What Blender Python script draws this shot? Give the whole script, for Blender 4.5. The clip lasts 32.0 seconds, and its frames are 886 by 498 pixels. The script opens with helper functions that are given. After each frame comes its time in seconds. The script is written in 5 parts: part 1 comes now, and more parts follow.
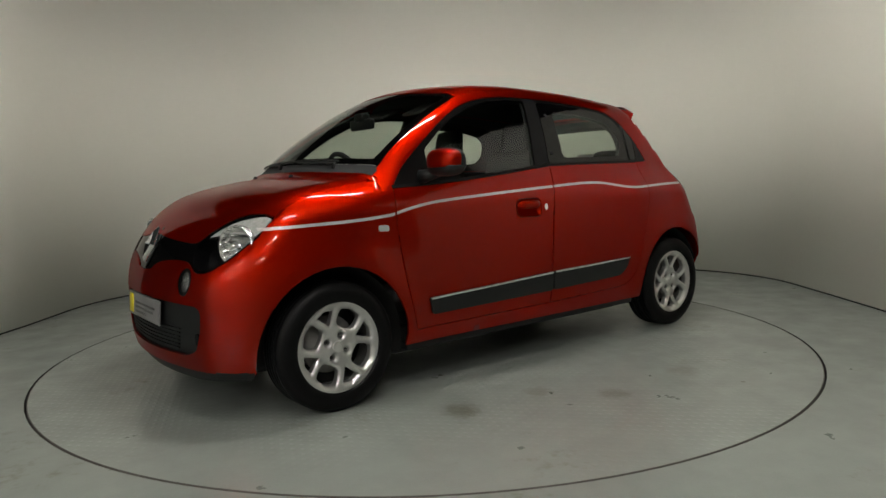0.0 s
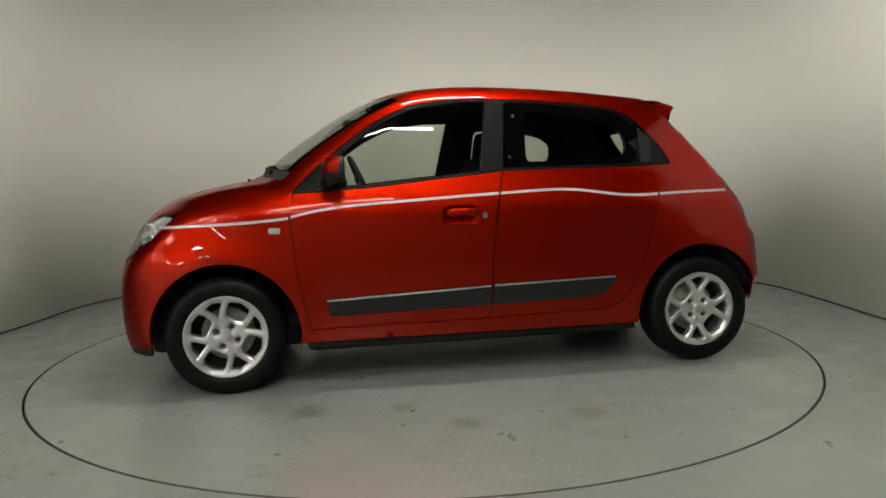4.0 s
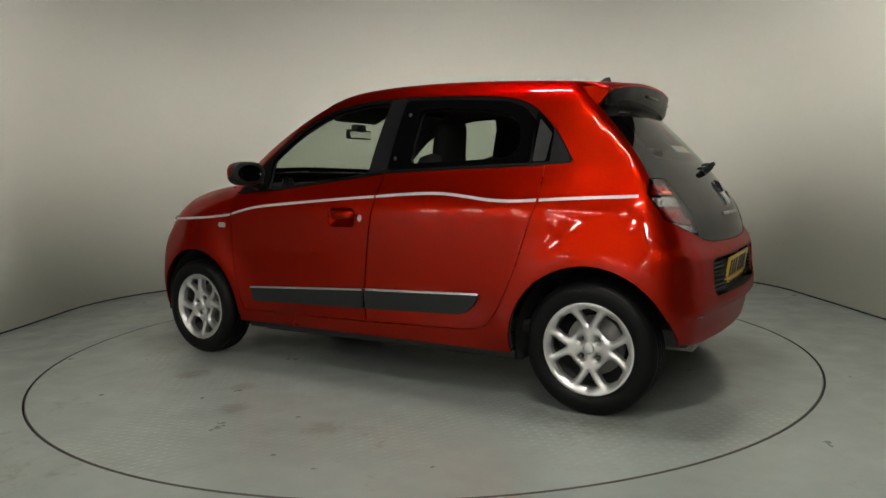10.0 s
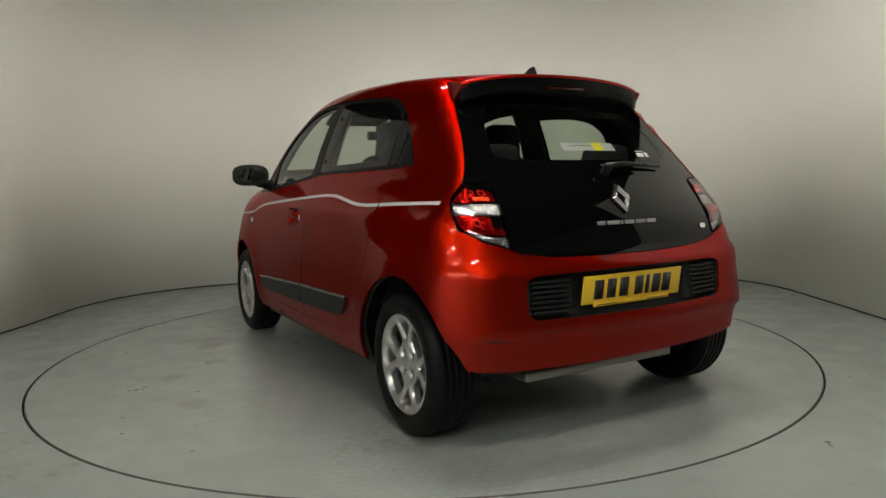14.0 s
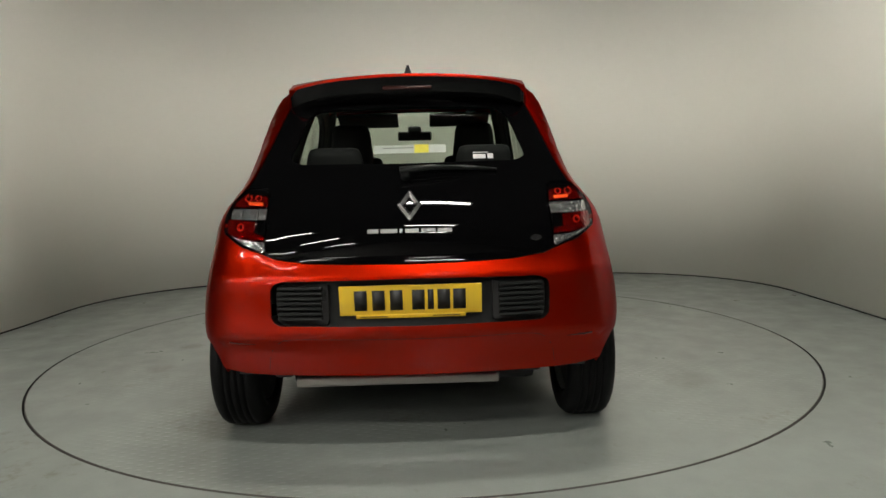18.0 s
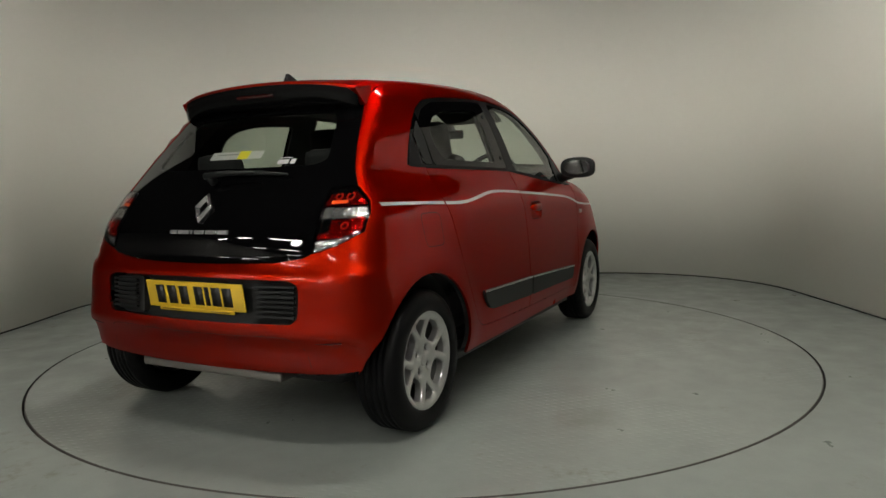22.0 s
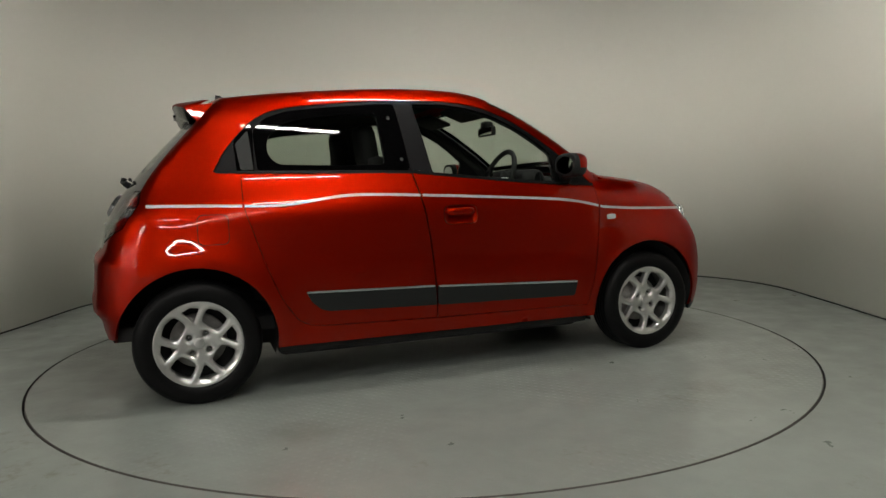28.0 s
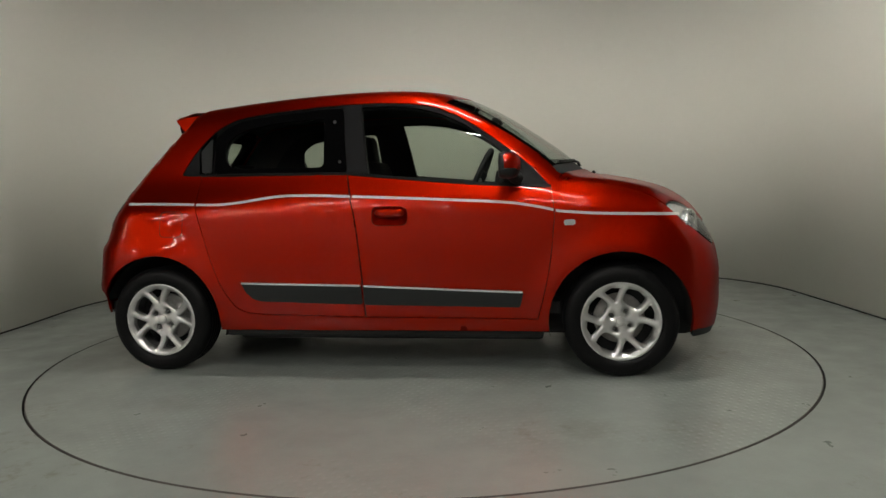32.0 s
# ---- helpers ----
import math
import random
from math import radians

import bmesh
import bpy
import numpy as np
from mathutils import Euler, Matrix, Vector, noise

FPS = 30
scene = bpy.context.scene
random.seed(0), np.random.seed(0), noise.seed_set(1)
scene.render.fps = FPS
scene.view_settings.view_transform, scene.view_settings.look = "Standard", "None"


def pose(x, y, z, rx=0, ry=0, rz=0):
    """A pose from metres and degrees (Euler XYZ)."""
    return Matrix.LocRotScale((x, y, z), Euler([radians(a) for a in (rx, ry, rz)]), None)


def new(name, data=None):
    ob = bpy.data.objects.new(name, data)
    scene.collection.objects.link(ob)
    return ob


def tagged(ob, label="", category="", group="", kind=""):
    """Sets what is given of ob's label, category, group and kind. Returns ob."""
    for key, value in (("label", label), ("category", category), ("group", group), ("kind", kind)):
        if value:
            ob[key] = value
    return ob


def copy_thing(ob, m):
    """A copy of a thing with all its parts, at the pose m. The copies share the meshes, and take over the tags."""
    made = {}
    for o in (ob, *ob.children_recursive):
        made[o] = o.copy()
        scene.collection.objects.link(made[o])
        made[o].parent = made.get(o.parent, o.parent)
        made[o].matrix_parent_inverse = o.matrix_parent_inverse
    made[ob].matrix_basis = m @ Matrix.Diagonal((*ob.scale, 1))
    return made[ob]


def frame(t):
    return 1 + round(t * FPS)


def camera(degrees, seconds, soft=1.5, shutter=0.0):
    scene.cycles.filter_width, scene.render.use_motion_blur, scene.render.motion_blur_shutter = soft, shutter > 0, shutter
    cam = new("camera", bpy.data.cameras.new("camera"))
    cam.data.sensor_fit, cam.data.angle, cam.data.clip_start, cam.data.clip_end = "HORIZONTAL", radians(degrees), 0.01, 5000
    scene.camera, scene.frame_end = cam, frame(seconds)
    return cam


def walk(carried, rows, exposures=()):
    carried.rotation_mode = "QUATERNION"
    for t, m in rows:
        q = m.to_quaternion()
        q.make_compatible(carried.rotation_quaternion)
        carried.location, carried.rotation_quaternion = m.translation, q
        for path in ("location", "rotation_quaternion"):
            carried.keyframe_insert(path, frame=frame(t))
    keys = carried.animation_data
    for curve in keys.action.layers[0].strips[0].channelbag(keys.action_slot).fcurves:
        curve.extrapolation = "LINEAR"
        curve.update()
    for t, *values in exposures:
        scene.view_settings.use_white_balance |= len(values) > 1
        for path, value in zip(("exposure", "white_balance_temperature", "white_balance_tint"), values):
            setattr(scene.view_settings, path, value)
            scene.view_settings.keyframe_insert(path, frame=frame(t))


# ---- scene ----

# ------------------------------------------------------------------ camera
EYE = (0.0, -4.3245, 1.0029)
YAW, PITCH, ROLL = -1.443, 5.429, -1.434
cam = camera(65.405, 32.0)


def aim(dyaw=0.0, dpitch=0.0, droll=0.0):
    """The tripod head's pose: small errors of yaw, tilt and lean while it settles at the start."""
    m = pose(0, 0, 0, 90 - PITCH - dpitch, 0, YAW + dyaw)
    return Matrix.Translation(EYE) @ m @ pose(0, 0, 0, 0, 0, ROLL + droll)


walk(cam, [(0.0, aim(0.02, 0.304, -0.53)), (0.5, aim(-0.04, 0.092, -0.356)), (0.8, aim(-0.03, 0.03, -0.12)), (1.1, aim()),
           (1.5, aim()), (16.0, aim()), (32.0, aim())], [(0, -0.1), (6, 0.15), (9, 0.05), (13, 0.05), (17, 0.15), (19, 0.05), (22, -0.2), (25, -0.15), (28, -0.15), (32, -0.2)])

# ------------------------------------------------------------------ world and light
world = bpy.data.worlds.new("world")
scene.world = world
world.use_nodes = True
world.node_tree.nodes["Background"].inputs[0].default_value = (0.05, 0.05, 0.05, 1)
world.node_tree.nodes["Background"].inputs[1].default_value = 0.02
CEIL_Z, WALL_Z, LAMP_Z = 4.75, 3.02, 4.65
LAMP_POWER = 128.0
HALL = (-15.2, 9.0, -14.2, 10.4)


# ------------------------------------------------------------------ materials
def material(name, color=(0.5, 0.5, 0.5), rough=0.5, metal=0.0, coat=0.0, spec=0.5, coat_rough=0.03):
    m = bpy.data.materials.new(name)
    m.use_nodes = True
    b = m.node_tree.nodes["Principled BSDF"]
    b.inputs["Base Color"].default_value = (*color, 1)
    b.inputs["Roughness"].default_value = rough
    b.inputs["Metallic"].default_value = metal
    b.inputs["Coat Weight"].default_value = coat
    b.inputs["Coat Roughness"].default_value = coat_rough
    b.inputs["Specular IOR Level"].default_value = spec
    return m


def grain(m, scale=400.0, amount=0.15, bump=0.1, dist=0.0005, scale2=6.0, amount2=0.1, detail=6.0, space="Object"):
    """Colour and relief variation at two scales on a plain material."""
    nt = m.node_tree
    b = nt.nodes["Principled BSDF"]
    col = b.inputs["Base Color"].default_value[:]
    tc = nt.nodes.new("ShaderNodeTexCoord")
    fine, broad = nt.nodes.new("ShaderNodeTexNoise"), nt.nodes.new("ShaderNodeTexNoise")
    for n, s in ((fine, scale), (broad, scale2)):
        nt.links.new(tc.outputs[space], n.inputs["Vector"])
        n.inputs["Scale"].default_value = s
        n.inputs["Detail"].default_value = detail
    mix = nt.nodes.new("ShaderNodeMix")
    mix.data_type, mix.blend_type = "RGBA", "MULTIPLY"
    mix.inputs["A"].default_value = col
    mix.inputs["Factor"].default_value = 1.0
    ramp = nt.nodes.new("ShaderNodeMath")
    ramp.operation = "MULTIPLY_ADD"
    nt.links.new(fine.outputs["Fac"], ramp.inputs[0])
    ramp.inputs[1].default_value, ramp.inputs[2].default_value = 2 * amount, 1 - amount
    ramp2 = nt.nodes.new("ShaderNodeMath")
    ramp2.operation = "MULTIPLY_ADD"
    nt.links.new(broad.outputs["Fac"], ramp2.inputs[0])
    ramp2.inputs[1].default_value, ramp2.inputs[2].default_value = 2 * amount2, 1 - amount2
    mul = nt.nodes.new("ShaderNodeMath")
    mul.operation = "MULTIPLY"
    nt.links.new(ramp.outputs[0], mul.inputs[0])
    nt.links.new(ramp2.outputs[0], mul.inputs[1])
    nt.links.new(mul.outputs[0], mix.inputs["B"])
    nt.links.new(mix.outputs["Result"], b.inputs["Base Color"])
    if bump:
        bp = nt.nodes.new("ShaderNodeBump")
        bp.inputs["Strength"].default_value = bump
        bp.inputs["Distance"].default_value = dist
        nt.links.new(fine.outputs["Fac"], bp.inputs["Height"])
        nt.links.new(bp.outputs["Normal"], b.inputs["Normal"])
    return m


def glowing(name, color, strength):
    m = bpy.data.materials.new(name)
    m.use_nodes = True
    b = m.node_tree.nodes["Principled BSDF"]
    b.inputs["Base Color"].default_value = (0.8, 0.8, 0.8, 1)
    b.inputs["Emission Color"].default_value = (*color, 1)
    b.inputs["Emission Strength"].default_value = strength
    return m


def glass_material(name, tint, rough=0.0):
    """Thin sheet glass: mirror on the surface by Fresnel, tinted and clear through it."""
    m = bpy.data.materials.new(name)
    m.use_nodes = True
    nt = m.node_tree
    nt.nodes.clear()
    out = nt.nodes.new("ShaderNodeOutputMaterial")
    mix = nt.nodes.new("ShaderNodeMixShader")
    lw = nt.nodes.new("ShaderNodeLayerWeight")
    lw.inputs["Blend"].default_value = 0.5
    power, fres = nt.nodes.new("ShaderNodeMath"), nt.nodes.new("ShaderNodeMath")
    power.operation, fres.operation = "POWER", "MULTIPLY_ADD"
    nt.links.new(lw.outputs["Facing"], power.inputs[0])
    power.inputs[1].default_value = 5.0
    nt.links.new(power.outputs[0], fres.inputs[0])
    fres.inputs[1].default_value, fres.inputs[2].default_value = 0.90, 0.06
    clear = nt.nodes.new("ShaderNodeBsdfTransparent")
    clear.inputs["Color"].default_value = (*tint, 1)
    gloss = nt.nodes.new("ShaderNodeBsdfGlossy")
    gloss.inputs["Roughness"].default_value = rough
    nt.links.new(fres.outputs[0], mix.inputs[0])
    nt.links.new(clear.outputs[0], mix.inputs[1])
    nt.links.new(gloss.outputs[0], mix.inputs[2])
    nt.links.new(mix.outputs[0], out.inputs["Surface"])
    return m


M_WALL = grain(material("wall_paint", (0.85, 0.84, 0.765), 0.6), 90, 0.015, 0.15, 0.002, 0.8, 0.03, space="Generated")
M_CEIL = material("ceiling_paint", (0.03, 0.03, 0.03), 0.8, spec=0.1)
M_DARKWALL = grain(material("hall_bounce_grey", (0.36, 0.355, 0.34), 0.8, spec=0.1), 30, 0.05, 0.0, scale2=0.7)
M_HALLFLOOR = grain(material("dark_hall_floor", (0.14, 0.14, 0.13), 0.7), 40, 0.1, 0.1, 0.002, 1.5, 0.15)
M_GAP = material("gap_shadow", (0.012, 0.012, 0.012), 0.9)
M_HOUSING = material("white_enamel", (0.7, 0.7, 0.68), 0.4)
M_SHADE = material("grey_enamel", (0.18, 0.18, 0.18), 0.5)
M_TUBE = glowing("tube_glow", (1.0, 0.965, 0.885), LAMP_POWER)
M_RED = material("red_metallic_paint", (0.325, 0.0083, 0.001), 0.40, 0.97, 0.55, spec=0.0, coat_rough=0.01)
M_RED.node_tree.nodes["Principled BSDF"].inputs["Specular Tint"].default_value = (0.62, 0.06, 0.02, 1)
M_RED.node_tree.nodes["Principled BSDF"].inputs["Coat IOR"].default_value = 1.4
M_STRIPE = material("silver_stripe_film", (0.55, 0.50, 0.50), 0.45, 0.3, 0.3)
M_BLACK = material("black_gloss", (0.002, 0.002, 0.0022), 0.03, spec=0.24)
M_UNDERSIDE = material("satin_black", (0.002, 0.002, 0.0022), 0.2, spec=0.2)
M_PLASTIC = grain(material("black_plastic", (0.009, 0.010, 0.010), 0.5, spec=0.3), 900, 0.2, 0.25, 0.0004)
M_PILLAR = material("pillar_film", (0.007, 0.007, 0.008), 0.45, spec=0.12)
M_FRAME = material("black_frame", (0.003, 0.003, 0.003), 0.4, spec=0.07)
M_RUBBER = grain(material("tyre_rubber", (0.003, 0.003, 0.0033), 0.48, spec=0.13), 300, 0.25, 0.2, 0.0004)
M_ALLOY = grain(material("silver_alloy", (0.54, 0.54, 0.53), 0.30, 0.85, 0.5), 900, 0.06, 0.03, 0.0002)
M_WORDMARK = material("dull_silver", (0.26, 0.26, 0.26), 0.4, 0.5)
M_BARREL = grain(material("dusty_alloy", (0.16, 0.16, 0.155), 0.5, 0.4), 60, 0.2, 0.0)
M_EDGE = material("worn_edge", (0.05, 0.045, 0.04), 0.6)
M_STEEL = material("worn_steel", (0.30, 0.28, 0.26), 0.45, 0.9)
M_CHROME = material("chrome", (0.85, 0.85, 0.86), 0.16, 1.0)
M_GLASS = glass_material("side_glass", (0.76, 0.82, 0.76))
M_GLASS_REAR = glass_material("rear_glass", (0.70, 0.76, 0.70))
M_LENS = glass_material("clear_lens", (0.92, 0.94, 0.94))
M_LAMP_RED = grain(material("red_lens", (0.20, 0.002, 0.0015), 0.18, 0.7, 1.0, spec=0.0), 45, 0.7, 0.6, 0.006)
M_BRAKE = material("dark_red_lens", (0.035, 0.001, 0.001), 0.2)
M_LAMP_GLOSS = material("bright_red_lens", (0.55, 0.02, 0.01), 0.15, 0.6, 1.0)
M_LAMP_CLEAR = material("clear_lamp", (0.62, 0.60, 0.58), 0.18, 0.5, 1.0)
M_INNER = grain(material("dark_trim", (0.010, 0.010, 0.011), 0.75), 500, 0.2, 0.1, 0.0005)
M_SEAT = grain(material("dark_seat_fabric", (0.009, 0.009, 0.010), 0.9), 150, 0.1, 0.1, 0.0008)
M_DASH_LIGHT = material("pale_dash_panel", (0.45, 0.45, 0.44), 0.4)
M_MIRROR = material("mirror", (0.8, 0.8, 0.8), 0.02, 1.0)
M_LINING = material("grey_lining", (0.045, 0.045, 0.043), 0.85)
M_DISCSTEEL = grain(material("disc_steel", (0.34, 0.33, 0.31), 0.5, 0.3), 60, 0.2, 0.0)
M_LAMPHOUSE = material("lamp_housing", (0.004, 0.004, 0.0045), 0.2)
M_LAMP_AMBER = material("orange_lens", (0.85, 0.10, 0.02), 0.15, 0.0, 1.0)
M_PRINT = material("grey_print", (0.07, 0.07, 0.07), 0.5)
M_BOWL = material("bowl_silver", (0.78, 0.78, 0.76), 0.12, 0.8, 0.3)
nt = M_BOWL.node_tree
vor, fb, tcf = nt.nodes.new("ShaderNodeTexVoronoi"), nt.nodes.new("ShaderNodeBump"), nt.nodes.new("ShaderNodeTexCoord")
vor.inputs["Scale"].default_value = 48.0
fb.inputs["Strength"].default_value, fb.inputs["Distance"].default_value = 1.0, 0.010
nt.links.new(tcf.outputs["Object"], vor.inputs["Vector"])
nt.links.new(vor.outputs["Distance"], fb.inputs["Height"])
nt.links.new(fb.outputs["Normal"], nt.nodes["Principled BSDF"].inputs["Normal"])
M_BROW = grain(material("pale_lamp_ribs", (0.50, 0.50, 0.48), 0.25, 0.3, 0.5), 60, 0.3, 0.5, 0.004)
M_CELL = material("cell_silver", (0.50, 0.50, 0.49), 0.14, 0.85, 0.4)
nt = M_CELL.node_tree
vor, fb, tcf = nt.nodes.new("ShaderNodeTexVoronoi"), nt.nodes.new("ShaderNodeBump"), nt.nodes.new("ShaderNodeTexCoord")
vor.inputs["Scale"].default_value = 70.0
fb.inputs["Strength"].default_value, fb.inputs["Distance"].default_value = 0.6, 0.006
nt.links.new(tcf.outputs["Object"], vor.inputs["Vector"])
nt.links.new(vor.outputs["Distance"], fb.inputs["Height"])
nt.links.new(fb.outputs["Normal"], nt.nodes["Principled BSDF"].inputs["Normal"])
M_YELLOW = material("yellow_plate", (0.72, 0.47, 0.02), 0.35, 0.0, 0.4)
M_PLATE_WHITE = material("grey_plate", (0.17, 0.17, 0.17), 0.3, 0.0, 0.4)
M_INK = material("black_print", (0.012, 0.012, 0.012), 0.4)
M_WHITE = material("white_film", (0.46, 0.46, 0.45), 0.5)
M_YELLOW_FILM = material("yellow_film", (0.75, 0.62, 0.03), 0.5)


def floor_material(name, tint, tread=0.0, patch=1.0, stains=()):
    """Grey floor paint, scuffed and stained; tread: raised tear-drop pattern that shows through it."""
    m = material(name, tint, 0.34, 0.0, 0.5, coat_rough=0.22)
    nt = m.node_tree
    b = nt.nodes["Principled BSDF"]
    tc = nt.nodes.new("ShaderNodeTexCoord")

    def noise(scale, detail=5.0, rough=0.55):
        n = nt.nodes.new("ShaderNodeTexNoise")
        n.inputs["Scale"].default_value, n.inputs["Detail"].default_value = scale, detail
        n.inputs["Roughness"].default_value = rough
        nt.links.new(tc.outputs["Object"], n.inputs["Vector"])
        return n.outputs["Fac"]

    def ramp(src, a, bb, lo, hi):
        r = nt.nodes.new("ShaderNodeMapRange")
        nt.links.new(src, r.inputs[0])
        for i, v in enumerate((a, bb, lo, hi)):
            r.inputs[i + 1].default_value = v
        return r.outputs[0]

    def mul(a, bb):
        n = nt.nodes.new("ShaderNodeMath")
        n.operation = "MULTIPLY"
        nt.links.new(a, n.inputs[0])
        nt.links.new(bb, n.inputs[1])
        return n.outputs[0]

    cloud = ramp(noise(1.3), 0.3, 0.7, 0.90, 1.07)
    mottle = ramp(noise(9, 8), 0.3, 0.7, 0.95, 1.05)
    fine = ramp(noise(120, 4), 0.3, 0.7, 0.97, 1.03)
    shade = mul(mul(cloud, mottle), fine)
    mix = nt.nodes.new("ShaderNodeMix")
    mix.data_type, mix.blend_type = "RGBA", "MULTIPLY"
    mix.inputs["Factor"].default_value = 1.0
    mix.inputs["A"].default_value = (*tint, 1)
    nt.links.new(shade, mix.inputs["B"])
    stain = nt.nodes.new("ShaderNodeMix")
    stain.data_type, stain.blend_type = "RGBA", "MULTIPLY"
    nt.links.new(ramp(mul(noise(1.7, 3), noise(13, 9, 0.7)), 0.33, 0.42, 0.0, 0.75 * patch), stain.inputs["Factor"])
    nt.links.new(mix.outputs["Result"], stain.inputs["A"])
    stain.inputs["B"].default_value = (0.62, 0.55, 0.44, 1)
    done = stain.outputs["Result"]
    for sx, sy, r, amount, ragged in stains:
        far = nt.nodes.new("ShaderNodeVectorMath")
        far.operation = "DISTANCE"
        nt.links.new(tc.outputs["Object"], far.inputs[0])
        far.inputs[1].default_value = (sx, sy, 0)
        fall = ramp(far.outputs["Value"], 0.0, r, 1.0, 0.0)
        mask = mul(fall, noise(13, 9, 0.8)) if ragged else fall
        spot = nt.nodes.new("ShaderNodeMix")
        spot.data_type, spot.blend_type = "RGBA", "MULTIPLY"
        nt.links.new(ramp(mask, 0.24, 0.40, 0.0, amount), spot.inputs["Factor"])
        nt.links.new(done, spot.inputs["A"])
        spot.inputs["B"].default_value = (0.46, 0.41, 0.32, 1)
        done = spot.outputs["Result"]
    nt.links.new(done, b.inputs["Base Color"])
    nt.links.new(ramp(noise(5, 7), 0.3, 0.7, 0.27, 0.45), b.inputs["Roughness"])
    bump = nt.nodes.new("ShaderNodeBump")
    bump.inputs["Strength"].default_value, bump.inputs["Distance"].default_value = 0.12, 0.002
    nt.links.new(noise(60, 4), bump.inputs["Height"])
    last = bump
    if tread:
        dots = nt.nodes.new("ShaderNodeTexVoronoi")
        dots.inputs["Scale"].default_value, dots.inputs["Randomness"].default_value = 30.0, 0.0
        mp = nt.nodes.new("ShaderNodeMapping")
        mp.inputs["Rotation"].default_value = (0, 0, 0.6)
        mp.inputs["Scale"].default_value = (1.0, 0.62, 0.0)
        nt.links.new(tc.outputs["Object"], mp.inputs["Vector"])
        nt.links.new(mp.outputs[0], dots.inputs["Vector"])
        b2 = nt.nodes.new("ShaderNodeBump")
        b2.inputs["Distance"].default_value = 0.002
        nt.links.new(ramp(noise(0.8, 2), 0.42, 0.58, 0.0, tread), b2.inputs["Strength"])
        nt.links.new(ramp(dots.outputs["Distance"], 0.12, 0.3, 1.0, 0.0), b2.inputs["Height"])
        nt.links.new(bump.outputs["Normal"], b2.inputs["Normal"])
        last = b2
        worn = nt.nodes.new("ShaderNodeMix")
        worn.data_type, worn.blend_type = "RGBA", "MULTIPLY"
        nt.links.new(mul(ramp(noise(0.8, 2), 0.42, 0.58, 0.0, 1.0), ramp(dots.outputs["Distance"], 0.16, 0.28, 1.0, 0.0)), worn.inputs["Factor"])
        nt.links.new(done, worn.inputs["A"])
        worn.inputs["B"].default_value = (1.07, 1.07, 1.065, 1)
        worn.clamp_result = False
        nt.links.new(worn.outputs["Result"], b.inputs["Base Color"])
    nt.links.new(last.outputs["Normal"], b.inputs["Normal"])
    return m


M_FLOOR = floor_material("grey_floor_paint", (0.204, 0.225, 0.208))
M_DISC = floor_material("grey_disc_paint", (0.214, 0.234, 0.216), 0.5, 0.8, ((0.73, 1.21, 0.20, 0.75, True), (0.30, 1.25, 0.17, 0.6, True), (0.07, 1.51, 0.18, 0.6, True), (-0.47, 1.51, 0.2, 0.5, True),
                        (1.65, -0.29, 0.05, 0.8, True), (-0.50, 1.82, 0.016, 1.0, False), (-1.0, -1.3, 0.35, 0.3, True), (0.9, -1.5, 0.3, 0.3, True), (-1.5, 0.9, 0.3, 0.3, True)))


# ------------------------------------------------------------------ helpers for meshes
def part(name, bm, mat, parent=None, label="", smooth=True, kind=""):
    """Link a bmesh as one mesh object under a thing or a part."""
    me = bpy.data.meshes.new(name)
    bm.to_mesh(me)
    bm.free()
    for mm in (mat if isinstance(mat, (list, tuple)) else [mat]):
        me.materials.append(mm)
    if smooth:
        me.shade_smooth()
    ob = new(name, me)
    if parent is not None:
        ob.parent = parent
    tagged(ob, label, kind=kind)
    return ob


def prism(bm, pts, z0, z1):
    """A closed prism over a polygon in x and y."""
    lo = [bm.verts.new((x, y, z0)) for x, y in pts]
    hi = [bm.verts.new((x, y, z1)) for x, y in pts]
    n = len(pts)
    bm.faces.new(hi)
    bm.faces.new(lo[::-1])
    for i in range(n):
        bm.faces.new((lo[i], lo[(i + 1) % n], hi[(i + 1) % n], hi[i]))


def box(bm, lo, hi, m=None, bevel=0.0):
    """A box between two corners, turned by m, with bevelled edges."""
    g = bmesh.ops.create_cube(bm, size=1.0)["verts"]
    c = [(a + b) / 2 for a, b in zip(lo, hi)]
    bmesh.ops.scale(bm, vec=[abs(b - a) for a, b in zip(lo, hi)], verts=g)
    bmesh.ops.translate(bm, vec=c, verts=g)
    if bevel:
        es = list({e for v in g for e in v.link_edges})
        r = bmesh.ops.bevel(bm, geom=es, offset=bevel, segments=2, profile=0.6, affect="EDGES")
        g = list({v for f in r["faces"] for v in f.verts} | {v for v in g if v.is_valid})
    if m is not None:
        bmesh.ops.transform(bm, matrix=m, verts=g)
    return g


def lathe(bm, prof, n=48, axis="y", close=False):
    """Turn a profile of (radius, along) round an axis."""
    rings = []
    for r, a in prof:
        ring = []
        for i in range(n):
            t = 2 * math.pi * i / n
            u, v = r * math.cos(t), r * math.sin(t)
            ring.append(bm.verts.new({"y": (u, a, v), "x": (a, u, v), "z": (u, v, a)}[axis]))
        rings.append(ring)
    pairs = list(zip(rings, rings[1:])) + ([(rings[-1], rings[0])] if close else [])
    for a, b in pairs:
        for i in range(n):
            bm.faces.new((a[i], a[(i + 1) % n], b[(i + 1) % n], b[i]))
    return rings


